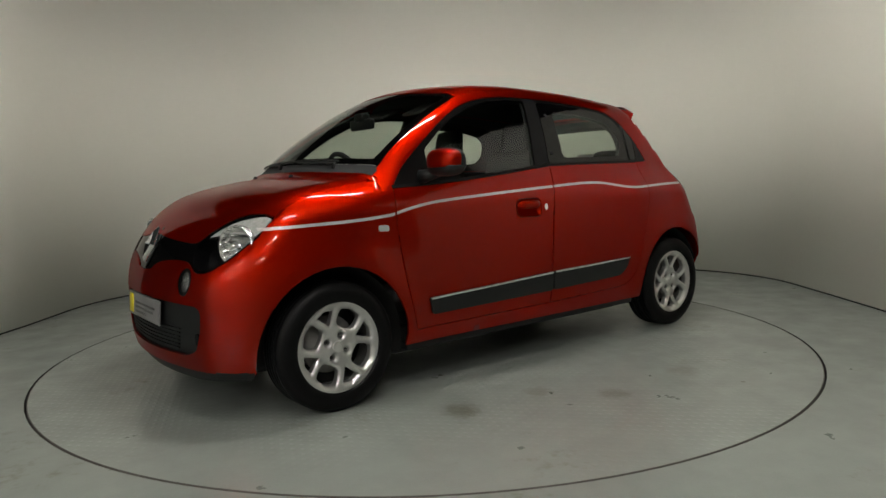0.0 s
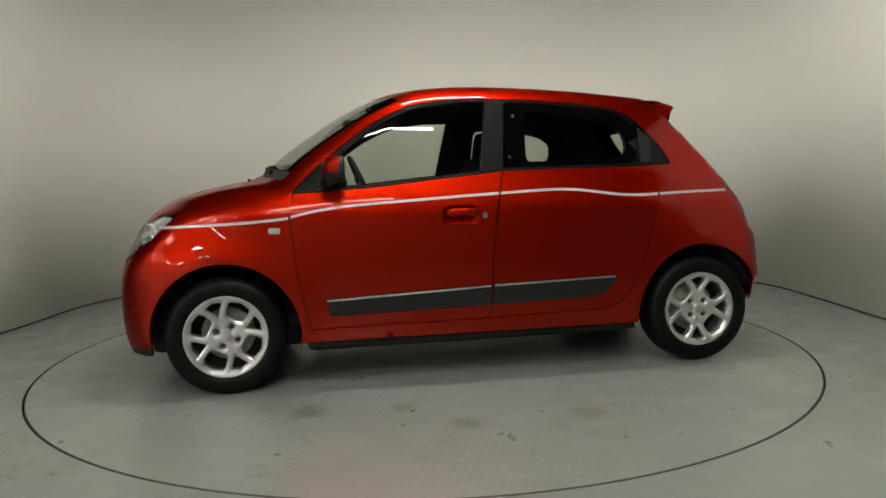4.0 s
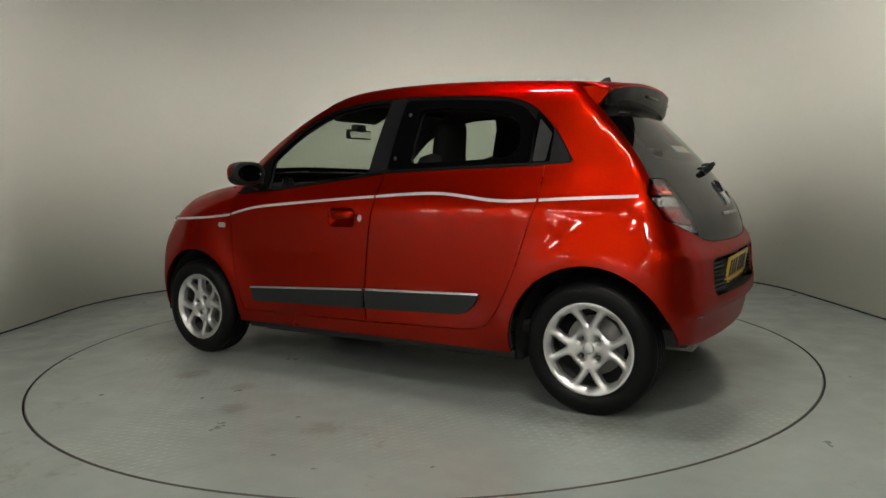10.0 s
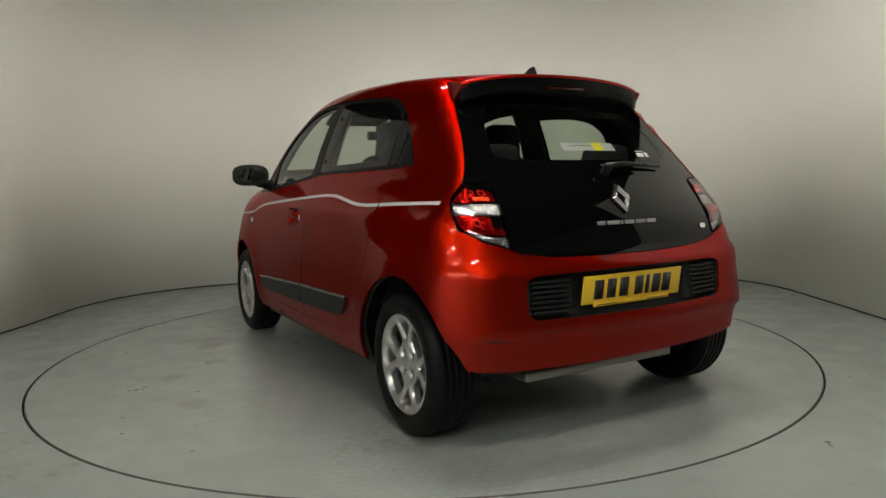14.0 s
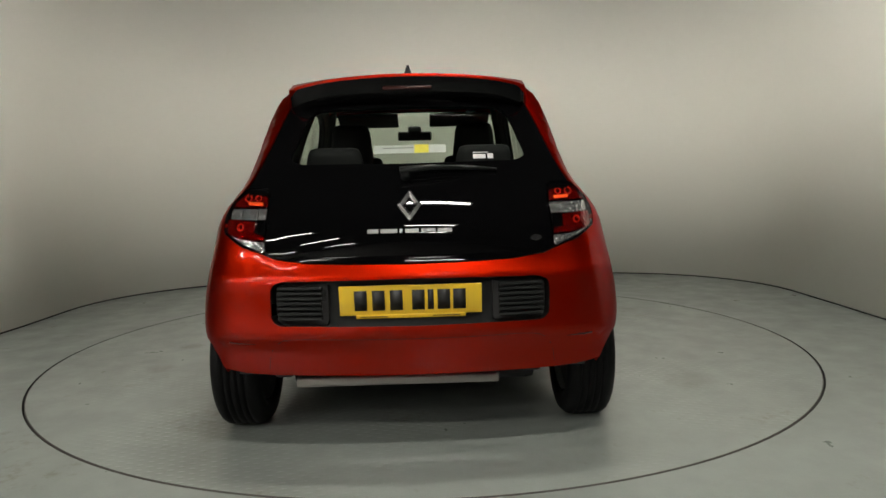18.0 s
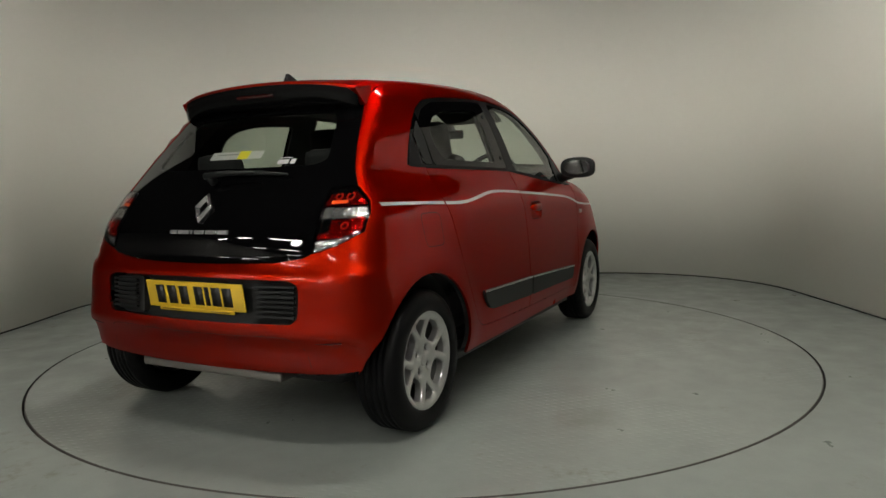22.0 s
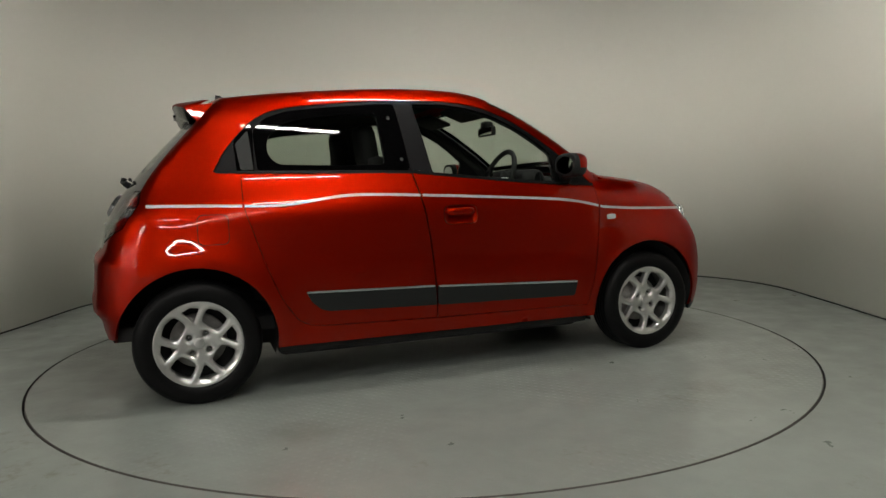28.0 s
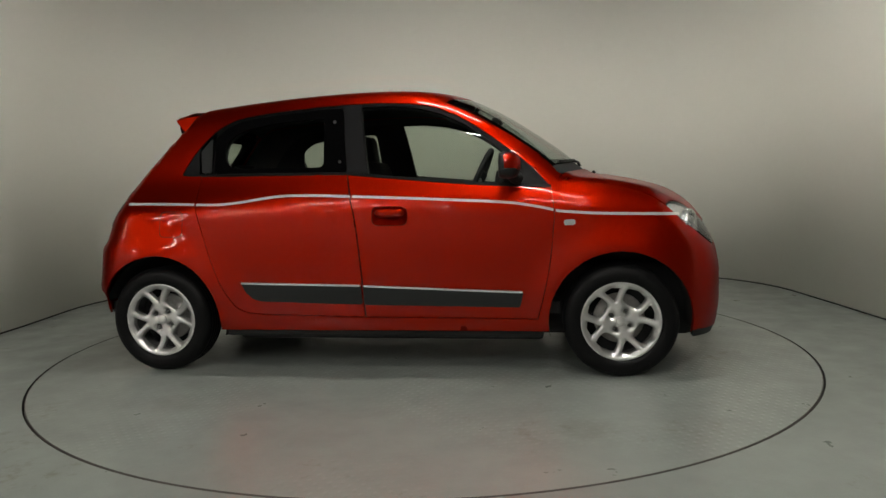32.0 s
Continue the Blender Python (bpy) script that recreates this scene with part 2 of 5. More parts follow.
def tube(bm, pts, r, n=8, cap=True):
    """A round bar along a line of points; r may be a list."""
    pts = [Vector(p) for p in pts]
    rings = []
    for i, p in enumerate(pts):
        d = (pts[min(i + 1, len(pts) - 1)] - pts[max(i - 1, 0)]).normalized()
        u = d.orthogonal().normalized() if i == 0 else (u - d * u.dot(d)).normalized()
        w = d.cross(u)
        rr = r[i] if isinstance(r, (list, tuple)) else r
        rings.append([bm.verts.new(p + (u * math.cos(2 * math.pi * k / n) + w * math.sin(2 * math.pi * k / n)) * rr) for k in range(n)])
    for a, b in zip(rings, rings[1:]):
        for i in range(n):
            bm.faces.new((a[i], a[(i + 1) % n], b[(i + 1) % n], b[i]))
    if cap:
        bm.faces.new(rings[0][::-1])
        bm.faces.new(rings[-1])


def spline(knots):
    """A smooth curve through (x, y) knots in order of x, as a function of an array."""
    ks = sorted(knots)
    xs, ys = np.array([k[0] for k in ks], float), np.array([k[1] for k in ks], float)
    h = np.diff(xs)
    d = np.diff(ys) / h
    m = np.empty_like(xs)
    m[1:-1] = (d[:-1] * h[1:] + d[1:] * h[:-1]) / (h[:-1] + h[1:])
    m[0], m[-1] = d[0], d[-1]

    def f(x):
        x = np.asarray(x, float)
        i = np.clip(np.searchsorted(xs, x) - 1, 0, len(xs) - 2)
        t = np.clip((x - xs[i]) / h[i], -1.0, 2.0)
        t1 = np.clip(t, 0, 1)
        v = (2 * t1**3 - 3 * t1**2 + 1) * ys[i] + (t1**3 - 2 * t1**2 + t1) * h[i] * m[i] + (3 * t1**2 - 2 * t1**3) * ys[i + 1] + (t1**3 - t1**2) * h[i] * m[i + 1]
        return v + np.where(t < 0, t * h[i] * m[i], 0) + np.where(t > 1, (t - 1) * h[i] * m[i + 1], 0)

    return f


# ------------------------------------------------------------------ the studio
def curved_wall():
    """The plan of the room: a U of white wall with rounded corners, open behind the camera to a hall."""
    pts = [(-3.10, 0.40), (-3.06, 0.9)]
    for k in range(13):
        a = math.pi - k / 12 * math.pi / 2
        pts.append((-1.62 + 1.43 * math.cos(a), 1.52 + 1.46 * math.sin(a)))
    for k in range(13):
        a = math.pi / 2 - k / 12 * math.pi / 2
        pts.append((1.66 + 1.50 * math.cos(a), 1.52 + 1.46 * math.sin(a)))
    pts += [(3.14, 0.8), (3.11, 0.0), (3.10, -2.15)]
    return pts


def studio():
    inner = curved_wall()
    n = len(inner)
    outer = []
    for i, (x, y) in enumerate(inner):
        a, b = Vector(inner[max(i - 1, 0)]), Vector(inner[min(i + 1, n - 1)])
        d = (b - a).normalized()
        outer.append((x - d.y * 0.12, y + d.x * 0.12))
    bm = bmesh.new()
    z0, z1 = 0.012, WALL_Z
    v = [[bm.verts.new((x, y, z)) for x, y in line] for line in (inner, outer) for z in (z0, z1)]
    for i in range(n - 1):
        bm.faces.new((v[0][i], v[0][i + 1], v[1][i + 1], v[1][i]))
        bm.faces.new((v[2][i + 1], v[2][i], v[3][i], v[3][i + 1]))
        bm.faces.new((v[0][i + 1], v[0][i], v[2][i], v[2][i + 1]))
        bm.faces.new((v[1][i], v[1][i + 1], v[3][i + 1], v[3][i]))
    for i in (0, n - 1):
        bm.faces.new((v[0][i], v[1][i], v[3][i], v[2][i]))
    bmesh.ops.recalc_face_normals(bm, faces=bm.faces)
    tagged(part("wall_curved", bm, M_WALL), "off-white painted curved studio wall round the turntable", "wall", kind="structure")
    # dark-coloured strip standing in for the shadow gap at the foot of the wall
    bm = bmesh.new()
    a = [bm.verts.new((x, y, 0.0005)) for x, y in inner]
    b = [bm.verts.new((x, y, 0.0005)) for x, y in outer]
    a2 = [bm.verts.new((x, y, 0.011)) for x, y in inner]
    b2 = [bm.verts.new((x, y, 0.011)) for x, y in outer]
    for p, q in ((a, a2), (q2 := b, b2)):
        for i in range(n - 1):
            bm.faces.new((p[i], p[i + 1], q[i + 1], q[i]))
    tagged(part("foot_shadow_strip", bm, M_GAP), "dark strip for the shadow gap along the foot of the wall", "joint", kind="structure")
    # the wide hall round it
    x0, x1, y0, y1 = HALL
    bm = bmesh.new()
    # unseen floor sheet, added dark so the car's sides reflect little light
    box(bm, (x0, y0, -0.08), (x1, y1, -0.06))
    tagged(part("floor_hall", bm, M_HALLFLOOR, smooth=False), "unseen dark hall floor added to keep reflections in the car dark", "floor", kind="structure")
    # unseen walls, their grey and distance set to bounce light onto the studio wall
    bm = bmesh.new()
    for lo, hi in (((x0, y0 - 0.2, 0), (x1, y0, CEIL_Z)), ((x0 - 0.2, y0, 0), (x0, y1, CEIL_Z)), ((x1, y0, 0), (x1 + 0.2, y1, CEIL_Z)), ((x0, y1, 0), (x1, y1 + 0.2, CEIL_Z))):
        box(bm, lo, hi)
    tagged(part("hall_bounce_wall", bm, M_DARKWALL, smooth=False), "unseen grey hall walls added to bounce light into the studio", "wall", kind="structure")
    bm = bmesh.new()
    box(bm, (x0, y0, CEIL_Z + 0.001), (x1, y1, CEIL_Z + 0.15))
    tagged(part("ceiling", bm, M_CEIL, smooth=False), "dark hall ceiling", "ceiling", kind="structure")
    # painted floor with the round pit of the turntable
    x0, x1, y0, y1 = -4.2, 3.45, -5.2, 3.3
    bm = bmesh.new()
    N = 160
    ring = [bm.verts.new((DISC_R * math.cos(2 * math.pi * i / N), DISC_R * math.sin(2 * math.pi * i / N), 0)) for i in range(N)]
    pit = [bm.verts.new((v.co.x, v.co.y, -0.05)) for v in ring]
    far = []
    for i in range(N):
        a = 2 * math.pi * i / N
        c, s = math.cos(a), math.sin(a)
        k = min((x1 if c > 0 else -x0) / max(abs(c), 1e-6), (y1 if s > 0 else -y0) / max(abs(s), 1e-6))
        far.append(bm.verts.new((k * c, k * s, 0)))
    for i in range(N):
        j = (i + 1) % N
        bm.faces.new((ring[i], far[i], far[j], ring[j]))
        bm.faces.new((pit[i], ring[i], ring[j], pit[j]))
    for cx, cy in ((x1, y1), (x0, y1), (x0, y0), (x1, y0)):
        c = bm.verts.new((cx, cy, 0))
        near = sorted(far, key=lambda v: (v.co - c.co).length)
        side = [v for v in near if abs(v.co.x - cx) < 1e-4][:1] + [v for v in near if abs(v.co.y - cy) < 1e-4][:1]
        if len(side) == 2:
            bm.faces.new((c, side[0], side[1]))
    bm.faces.new(pit)
    bmesh.ops.recalc_face_normals(bm, faces=bm.faces)
    for f in bm.faces:
        f.material_index = 1 if all(v.co.z < 0.001 for v in f.verts) and any(v.co.z < -0.01 for v in f.verts) else 0
    ob = part("floor", bm, [M_FLOOR, M_GAP], smooth=False)
    tagged(ob, "grey painted concrete floor, scuffed and stained", "floor", kind="structure")


DISC_R = 2.218


def lights():
    """Rows of twin-tube lights under the hall's ceiling, also over the studio."""
    base = new("ceiling_light")
    lx, ly, deep = 1.5, 0.16, 0.012
    bm = bmesh.new()
    box(bm, (-lx / 2 - 0.03, -ly / 2 - 0.03, 0.012), (lx / 2 + 0.03, ly / 2 + 0.03, CEIL_Z - LAMP_Z), bevel=0.01)
    part("housing", bm, M_HOUSING, base)
    # unseen side plates, added to hold light off the tops of the walls
    for k in (1, -1):
        bm = bmesh.new()
        box(bm, (-lx / 2 - 0.03, k * (ly / 2 + 0.012) - 0.006, -deep - 0.012), (lx / 2 + 0.03, k * (ly / 2 + 0.012) + 0.006, 0.0115), bevel=0.002)
        part("added_shade", bm, M_SHADE, base, "unseen grey shade added to cut the lamp's light on the upper walls")
    bm = bmesh.new()
    box(bm, (-lx / 2, -ly / 2, -deep), (lx / 2, ly / 2, 0.0115), bevel=0.004)
    part("diffuser", bm, M_TUBE, base, "glowing tube cover", smooth=False)
    tagged(base, "narrow glowing tube light under the dark ceiling", "ceiling light", "ceiling lights")
    spots = [(0.40, -0.5 - 3.0 * k) for k in range(4)] + [(-4.0 - 3.2 * i, -6.5 - 3.0 * k) for i in range(4) for k in range(3)]
    base.location = (*spots[0], LAMP_Z)
    for x, y in spots[1:]:
        copy_thing(base, pose(x, y, LAMP_Z))


def turntable():
    bm = bmesh.new()
    N = 160
    R = DISC_R - 0.010
    hi = [bm.verts.new((R * math.cos(2 * math.pi * i / N), R * math.sin(2 * math.pi * i / N), 0.0)) for i in range(N)]
    lo = [bm.verts.new((v.co.x, v.co.y, -0.04)) for v in hi]
    bm.faces.new(hi)
    for i in range(N):
        bm.faces.new((lo[i], lo[(i + 1) % N], hi[(i + 1) % N], hi[i]))
    ob = new("turntable")
    part("disc", bm, M_DISC, ob, smooth=False)
    bm = bmesh.new()
    lathe(bm, [(R + 0.0002, -0.04), (R + 0.0002, 0.0004), (R - 0.002, 0.0010), (R - 0.004, 0.0003)], N, axis="z")
    part("edge_ring", bm, M_EDGE, ob, "dark worn edge of the turntable")
    return tagged(ob, "round grey painted turntable set flush in the floor", "turntable")


studio()
lights()
table = turntable()

# ------------------------------------------------------------------ the car's skin as one smooth solid
# car space: x forward, y to the car's left, z up, the origin on the ground midway between the axles
WB, HUB_Z = 1.246, 0.283
y_mid = spline([(0.10, 0.735), (0.23, 0.778), (0.32, 0.800), (0.45, 0.812), (0.58, 0.811), (0.70, 0.807), (0.80, 0.801), (0.88, 0.794), (0.94, 0.783),
                (1.00, 0.763), (1.08, 0.730), (1.20, 0.690), (1.32, 0.643), (1.42, 0.594), (1.50, 0.545), (1.62, 0.46)])
taper_low = spline([(-1.90, 0.15), (-1.75, 0.085), (-1.60, 0.035), (-1.45, 0.010), (-1.25, 0.0), (0.9, 0.0), (1.25, 0.002), (1.40, 0.012), (1.55, 0.042), (1.70, 0.09), (1.9, 0.17)])
taper_high = spline([(-1.70, 0.21), (-1.45, 0.115), (-1.30, 0.092), (-1.13, 0.060), (-0.9, 0.035), (-0.5, 0.010), (0.0, 0.0), (0.4, 0.004), (0.7, 0.016), (0.95, 0.035), (1.3, 0.05), (1.8, 0.12)])
top_mid = spline([(1.98, 0.48), (1.91, 0.64), (1.85, 0.750), (1.79, 0.832), (1.70, 0.896), (1.58, 0.950), (1.42, 0.999), (1.25, 1.032), (1.14, 1.054), (1.09, 1.087), (1.00, 1.164), (0.90, 1.238), (0.78, 1.320),
                  (0.64, 1.407), (0.50, 1.477), (0.38, 1.519), (0.25, 1.542), (0.08, 1.553), (-0.22, 1.553), (-0.57, 1.536), (-0.91, 1.507), (-1.10, 1.485), (-1.25, 1.462), (-1.5, 1.42)])
nose = spline([(0.10, 1.74), (0.20, 1.820), (0.30, 1.845), (0.42, 1.853), (0.55, 1.846), (0.66, 1.820), (0.76, 1.782), (0.86, 1.732), (0.95, 1.66), (1.1, 1.5)])
tail = spline([(0.10, -1.58), (0.24, -1.67), (0.32, -1.703), (0.40, -1.720), (0.423, -1.731), (0.440, -1.749), (0.462, -1.752), (0.52, -1.744), (0.60, -1.738), (0.655, -1.733), (0.690, -1.724), (0.712, -1.702), (0.76, -1.690), (0.84, -1.672), (0.92, -1.634), (1.0, -1.577),
               (1.10, -1.495), (1.20, -1.403), (1.30, -1.305), (1.40, -1.205), (1.55, -1.05)])


def step01(x, a, b):
    t = np.clip((x - a) / (b - a), 0, 1)
    return t * t * (3 - 2 * t)


def smax(a, b, k):
    return np.maximum(a, b) + np.maximum(k - np.abs(a - b), 0) ** 2 / (4 * k)


def solid(x, y, z):
    """Below zero inside the car's skin, above it outside."""
    y = np.abs(y)
    w = step01(z, 0.86, 1.06)
    side_y = y_mid(z) - (1 - w) * taper_low(x) - w * taper_high(x)
    for wx in (WB, -WB):
        r = np.hypot(x - wx, z - HUB_Z)
        side_y = side_y + 0.015 * np.exp(-(((r - 0.365) / 0.095) ** 2)) * step01(z, 0.15, 0.3)
    # haunch over the rear wheels, rounder wing over the front ones
    side_y = side_y - (1 - w) * np.maximum(z - 0.50, 0) ** 2 * (0.22 * step01(-x, 0.85, 1.35) + 0.25 * step01(x, 1.05, 1.45))
    side = y - side_y
    bow = (0.36 - 0.10 * step01(x, 1.0, 1.3)) * step01(x, -0.1, 0.45) * y**2
    crown = 0.15 - 0.11 * step01(x, 0.2, 0.9)
    top = z - (top_mid(x + bow) - crown * y**2)
    front = x - (nose(z) - (0.255 + 0.125 * step01(z, 0.62, 0.86)) * y**2)
    rear = (tail(z) + (0.16 + 0.12 * step01(z, 0.7, 1.0)) * y**2) - x
    hood = step01(x, 0.85, 1.15)
    f = smax(side, top, 0.085 + 0.035 * hood)
    f = smax(f, front, 0.12)
    return smax(f, rear, 0.15 - 0.118 * step01(z, 0.78, 1.02))


def meet(kind, u, v):
    """Where the skin is met along one axis: side (x, z), top (x, y), front and rear (y, z)."""
    u, v = np.asarray(u, float), np.asarray(v, float)
    if callable(kind):
        return kind(u, v)
    lo, hi = {"side": (0.0, 1.0), "top": (0.3, 1.8), "front": (0.2, 2.3), "rear": (-0.2, -2.3)}[kind]
    lo, hi = np.full(u.shape, lo), np.full(u.shape, hi)
    for _ in range(34):
        mid = (lo + hi) / 2
        p = {"side": (u, mid, v), "top": (u, v, mid), "front": (mid, u, v), "rear": (mid, u, v)}[kind]
        ins = solid(*p) < 0
        lo, hi = np.where(ins, mid, lo), np.where(ins, hi, mid)
    p = {"side": (u, lo, v), "top": (u, v, lo), "front": (lo, u, v), "rear": (lo, u, v)}[kind]
    return np.stack(p, -1)


def skin_normal(p):
    e = 0.003
    g = np.stack([solid(*(p + d).T) - solid(*(p - d).T) for d in np.eye(3) * e], -1)
    return g / np.maximum(np.linalg.norm(g, axis=1, keepdims=True), 1e-9)


def dense(poly, gap=0.03):
    """A closed outline with no side longer than gap."""
    out = []
    for a, b in zip(poly, list(poly[1:]) + [poly[0]]):
        n = max(1, int(math.ceil(math.hypot(b[0] - a[0], b[1] - a[1]) / gap - 1e-6)))
        out += [(a[0] + (b[0] - a[0]) * i / n, a[1] + (b[1] - a[1]) * i / n) for i in range(n)]
    return out


def curve(pts, n=5):
    """A smooth open line through points."""
    p = [Vector(q) for q in pts]
    out = []
    for i in range(len(p) - 1):
        a, b, c, d = p[max(i - 1, 0)], p[i], p[i + 1], p[min(i + 2, len(p) - 1)]
        for k in range(n):
            t = k / n
            out.append(tuple(0.5 * (2 * b + (c - a) * t + (2 * a - 5 * b + 4 * c - d) * t * t + (3 * b - a - 3 * c + d) * t**3)))
    return out + [tuple(p[-1])]


def rounded(poly, r=0.02, n=4):
    """Round the corners of a closed outline."""
    out = []
    m = len(poly)
    for i in range(m):
        p, a, b = Vector(poly[i]), Vector(poly[i - 1]), Vector(poly[(i + 1) % m])
        ra = min(r, (a - p).length * 0.45, (b - p).length * 0.45)
        s, e = p + (a - p).normalized() * ra, p + (b - p).normalized() * ra
        for k in range(n + 1):
            t = k / n
            out.append(tuple(s * (1 - t) ** 2 + p * 2 * t * (1 - t) + e * t * t))
    return out


def inside(poly, u, v):
    x, y = np.array([p[0] for p in poly]), np.array([p[1] for p in poly])
    x2, y2 = np.roll(x, -1), np.roll(y, -1)
    hit = np.zeros(len(u), bool)
    for a, b, c, d in zip(x, y, x2, y2):
        if b != d:
            cross = ((b > v) != (d > v)) & (u < (c - a) * (v - b) / (d - b) + a)
            hit ^= cross
    return hit


def near_outline(poly, u, v, gap):
    close = np.zeros(len(u), bool)
    pts = dense(poly, gap)
    for a, b in pts:
        close |= (u - a) ** 2 + (v - b) ** 2 < (gap * 0.7) ** 2
    return close


def sheet(kind, outer, holes=(), gap=0.035, fine=0.03):
    """Triangles of the skin within an outline and outside its holes."""
    rings = [dense(outer, fine)] + [dense(h, fine) for h in holes]
    pts, edges = [], []
    for r in rings:
        k = len(pts)
        pts += r
        edges += [(k + i, k + (i + 1) % len(r)) for i in range(len(r))]
    us, vs = [p[0] for p in rings[0]], [p[1] for p in rings[0]]
    gu, gv = np.meshgrid(np.arange(min(us), max(us) + gap, gap), np.arange(min(vs), max(vs) + gap, gap))
    gu = gu + (np.arange(gu.shape[0]) % 2)[:, None] * gap / 2
    gu, gv = gu.ravel(), gv.ravel()
    ok = inside(rings[0], gu, gv)
    for h in rings[1:]:
        ok &= ~inside(h, gu, gv)
    gu, gv = gu[ok], gv[ok]
    ok = np.ones(len(gu), bool)
    for r in rings:
        ok &= ~near_outline(r, gu, gv, gap * 0.8)
    pts += list(zip(gu[ok], gv[ok]))
    res = geometry.delaunay_2d_cdt([Vector(p) for p in pts], edges, [], 0, 1e-6)
    v2, tri = np.array([(p.x, p.y) for p in res[0]]), np.array([f for f in res[2] if len(f) == 3])
    c = v2[tri].mean(1)
    ok = inside(rings[0], c[:, 0], c[:, 1])
    for h in rings[1:]:
        ok &= ~inside(h, c[:, 0], c[:, 1])
    return meet(kind, v2[:, 0], v2[:, 1]), tri[ok]


def skin(name, pieces, mat, parent, label="", lift=0.0, shut=0.0, flange=0.012, mirror=False, gap=0.035, fine=0.03):
    """One panel of the skin out of pieces (kind, outline, holes), lifted off it, with shut gaps and turned-in edges."""
    index, pts, tris = {}, [], []
    for kind, outer, holes, *flip in pieces:
        p, t = sheet(kind, outer, holes, gap, fine)
        if flip and flip[0]:
            p = p * (1, -1, 1)
        ids = []
        for q in p:
            key = tuple(np.round(q / 0.0012).astype(int))
            if key not in index:
                index[key] = len(pts)
                pts.append(q)
            ids.append(index[key])
        tris += [(ids[a], ids[b], ids[c]) for a, b, c in t if len({ids[a], ids[b], ids[c]}) == 3]
    used = sorted({i for t in tris for i in t})
    remap = {o: i for i, o in enumerate(used)}
    p = np.array([pts[i] for i in used])
    tris = np.array([[remap[i] for i in t] for t in tris])
    n = skin_normal(p)
    fn = np.cross(p[tris[:, 1]] - p[tris[:, 0]], p[tris[:, 2]] - p[tris[:, 0]])
    flip = (fn * n[tris].sum(1)).sum(1) < 0
    tris[flip] = tris[flip][:, ::-1]
    count = {}
    for a, b, c in tris:
        for e in ((a, b), (b, c), (c, a)):
            count[e] = count.get(e, 0) + 1
    rim = [e for e in count if (e[1], e[0]) not in count]
    if shut:
        move = np.zeros_like(p)
        for a, b in rim:
            d = p[b] - p[a]
            d = d / max(np.linalg.norm(d), 1e-9)
            for i in (a, b):
                move[i] += np.cross(n[i], d)
        L = np.linalg.norm(move, axis=1, keepdims=True)
        p = p + np.where(L > 1e-6, move / np.maximum(L, 1e-6), 0) * shut
    p = p + n * lift
    verts, faces, normals = p.tolist(), tris.tolist(), n.tolist()
    if flange:
        at = {}
        for i in {i for e in rim for i in e}:
            at[i] = (len(verts), len(verts) + 1)
            verts += [p[i].tolist(), (p[i] - n[i] * flange).tolist()]
            normals += [(0, 0, 0), (0, 0, 0)]
        for a, b in rim:
            faces.append((at[b][0], at[a][0], at[a][1], at[b][1]))
    if mirror:
        verts = [(x, -y, z) for x, y, z in verts]
        normals = [(x, -y, z) for x, y, z in normals]
        faces = [f[::-1] for f in faces]
    me = bpy.data.meshes.new(name)
    me.from_pydata(verts, [], faces)
    me.shade_smooth()
    me.normals_split_custom_set_from_vertices(normals)
    me.materials.append(mat)
    ob = new(name, me)
    ob.parent = parent
    return tagged(ob, label)


# ------------------------------------------------------------------ outlines on the skin
from mathutils import geometry

rail_y = spline([(1.60, 0.712), (1.50, 0.710), (1.40, 0.702), (1.20, 0.690), (1.00, 0.680), (0.85, 0.655), (0.70, 0.632), (0.50, 0.595), (0.30, 0.558), (0.10, 0.535), (-0.20, 0.528), (-0.60, 0.520), (-0.95, 0.508), (-1.15, 0.498), (-1.26, 0.490)])
FRONT_Y, REAR_Y = 0.71, 0.71
hood_edge = lambda y: 1.722 - 0.50 * y**2


def lamp_y(pts):
    """Spread the inner ends of the lamp outlines towards the corners of the nose."""
    return [(float(np.interp(y, (0.0, 0.30, 0.345, 0.398, 0.50, 0.60, 0.665, 0.71), (0.0, 0.385, 0.435, 0.485, 0.560, 0.640, 0.682, 0.71))), z) for y, z in pts]


HOOD_Z = float(meet("top", [hood_edge(FRONT_Y)], [FRONT_Y])[0][2])
WING_Z = 0.79
BONNET_LIP = curve(lamp_y([(0.0, 0.800), (0.12, 0.782), (0.25, 0.768), (0.335, 0.768), (0.40, 0.815), (0.50, 0.868), (0.60, 0.888), (0.67, 0.889), (FRONT_Y, HOOD_Z - 0.008)]))


def rail(x0, x1, n):
    """Points of the line between roof (or bonnet) and side, in x and z."""
    xs = np.linspace(x0, x1, n)
    p = meet("top", xs, rail_y(xs))
    return [(a, c) for a, _, c in p.tolist()]


def front_edge(z0, z1, n):
    zs = np.linspace(z0, z1, n)
    p = meet("front", np.full(n, FRONT_Y), zs)
    return [(a, c) for a, _, c in p.tolist()]


def rear_edge(pts):
    """Side view of a line given in y and z on the tail."""
    p = meet("rear", [q[0] for q in pts], [q[1] for q in pts])
    return [(a, c) for a, _, c in p.tolist()]


def arch(wx, z_front, z_rear, r=0.362, n=22):
    """A wheel opening from its front foot over the top to its rear foot."""
    a0 = math.asin((z_front - HUB_Z) / r)
    a1 = math.pi - math.asin((z_rear - HUB_Z) / r)
    return [(wx + r * math.cos(a0 + (a1 - a0) * i / n), HUB_Z + r * math.sin(a0 + (a1 - a0) * i / n)) for i in range(n + 1)]


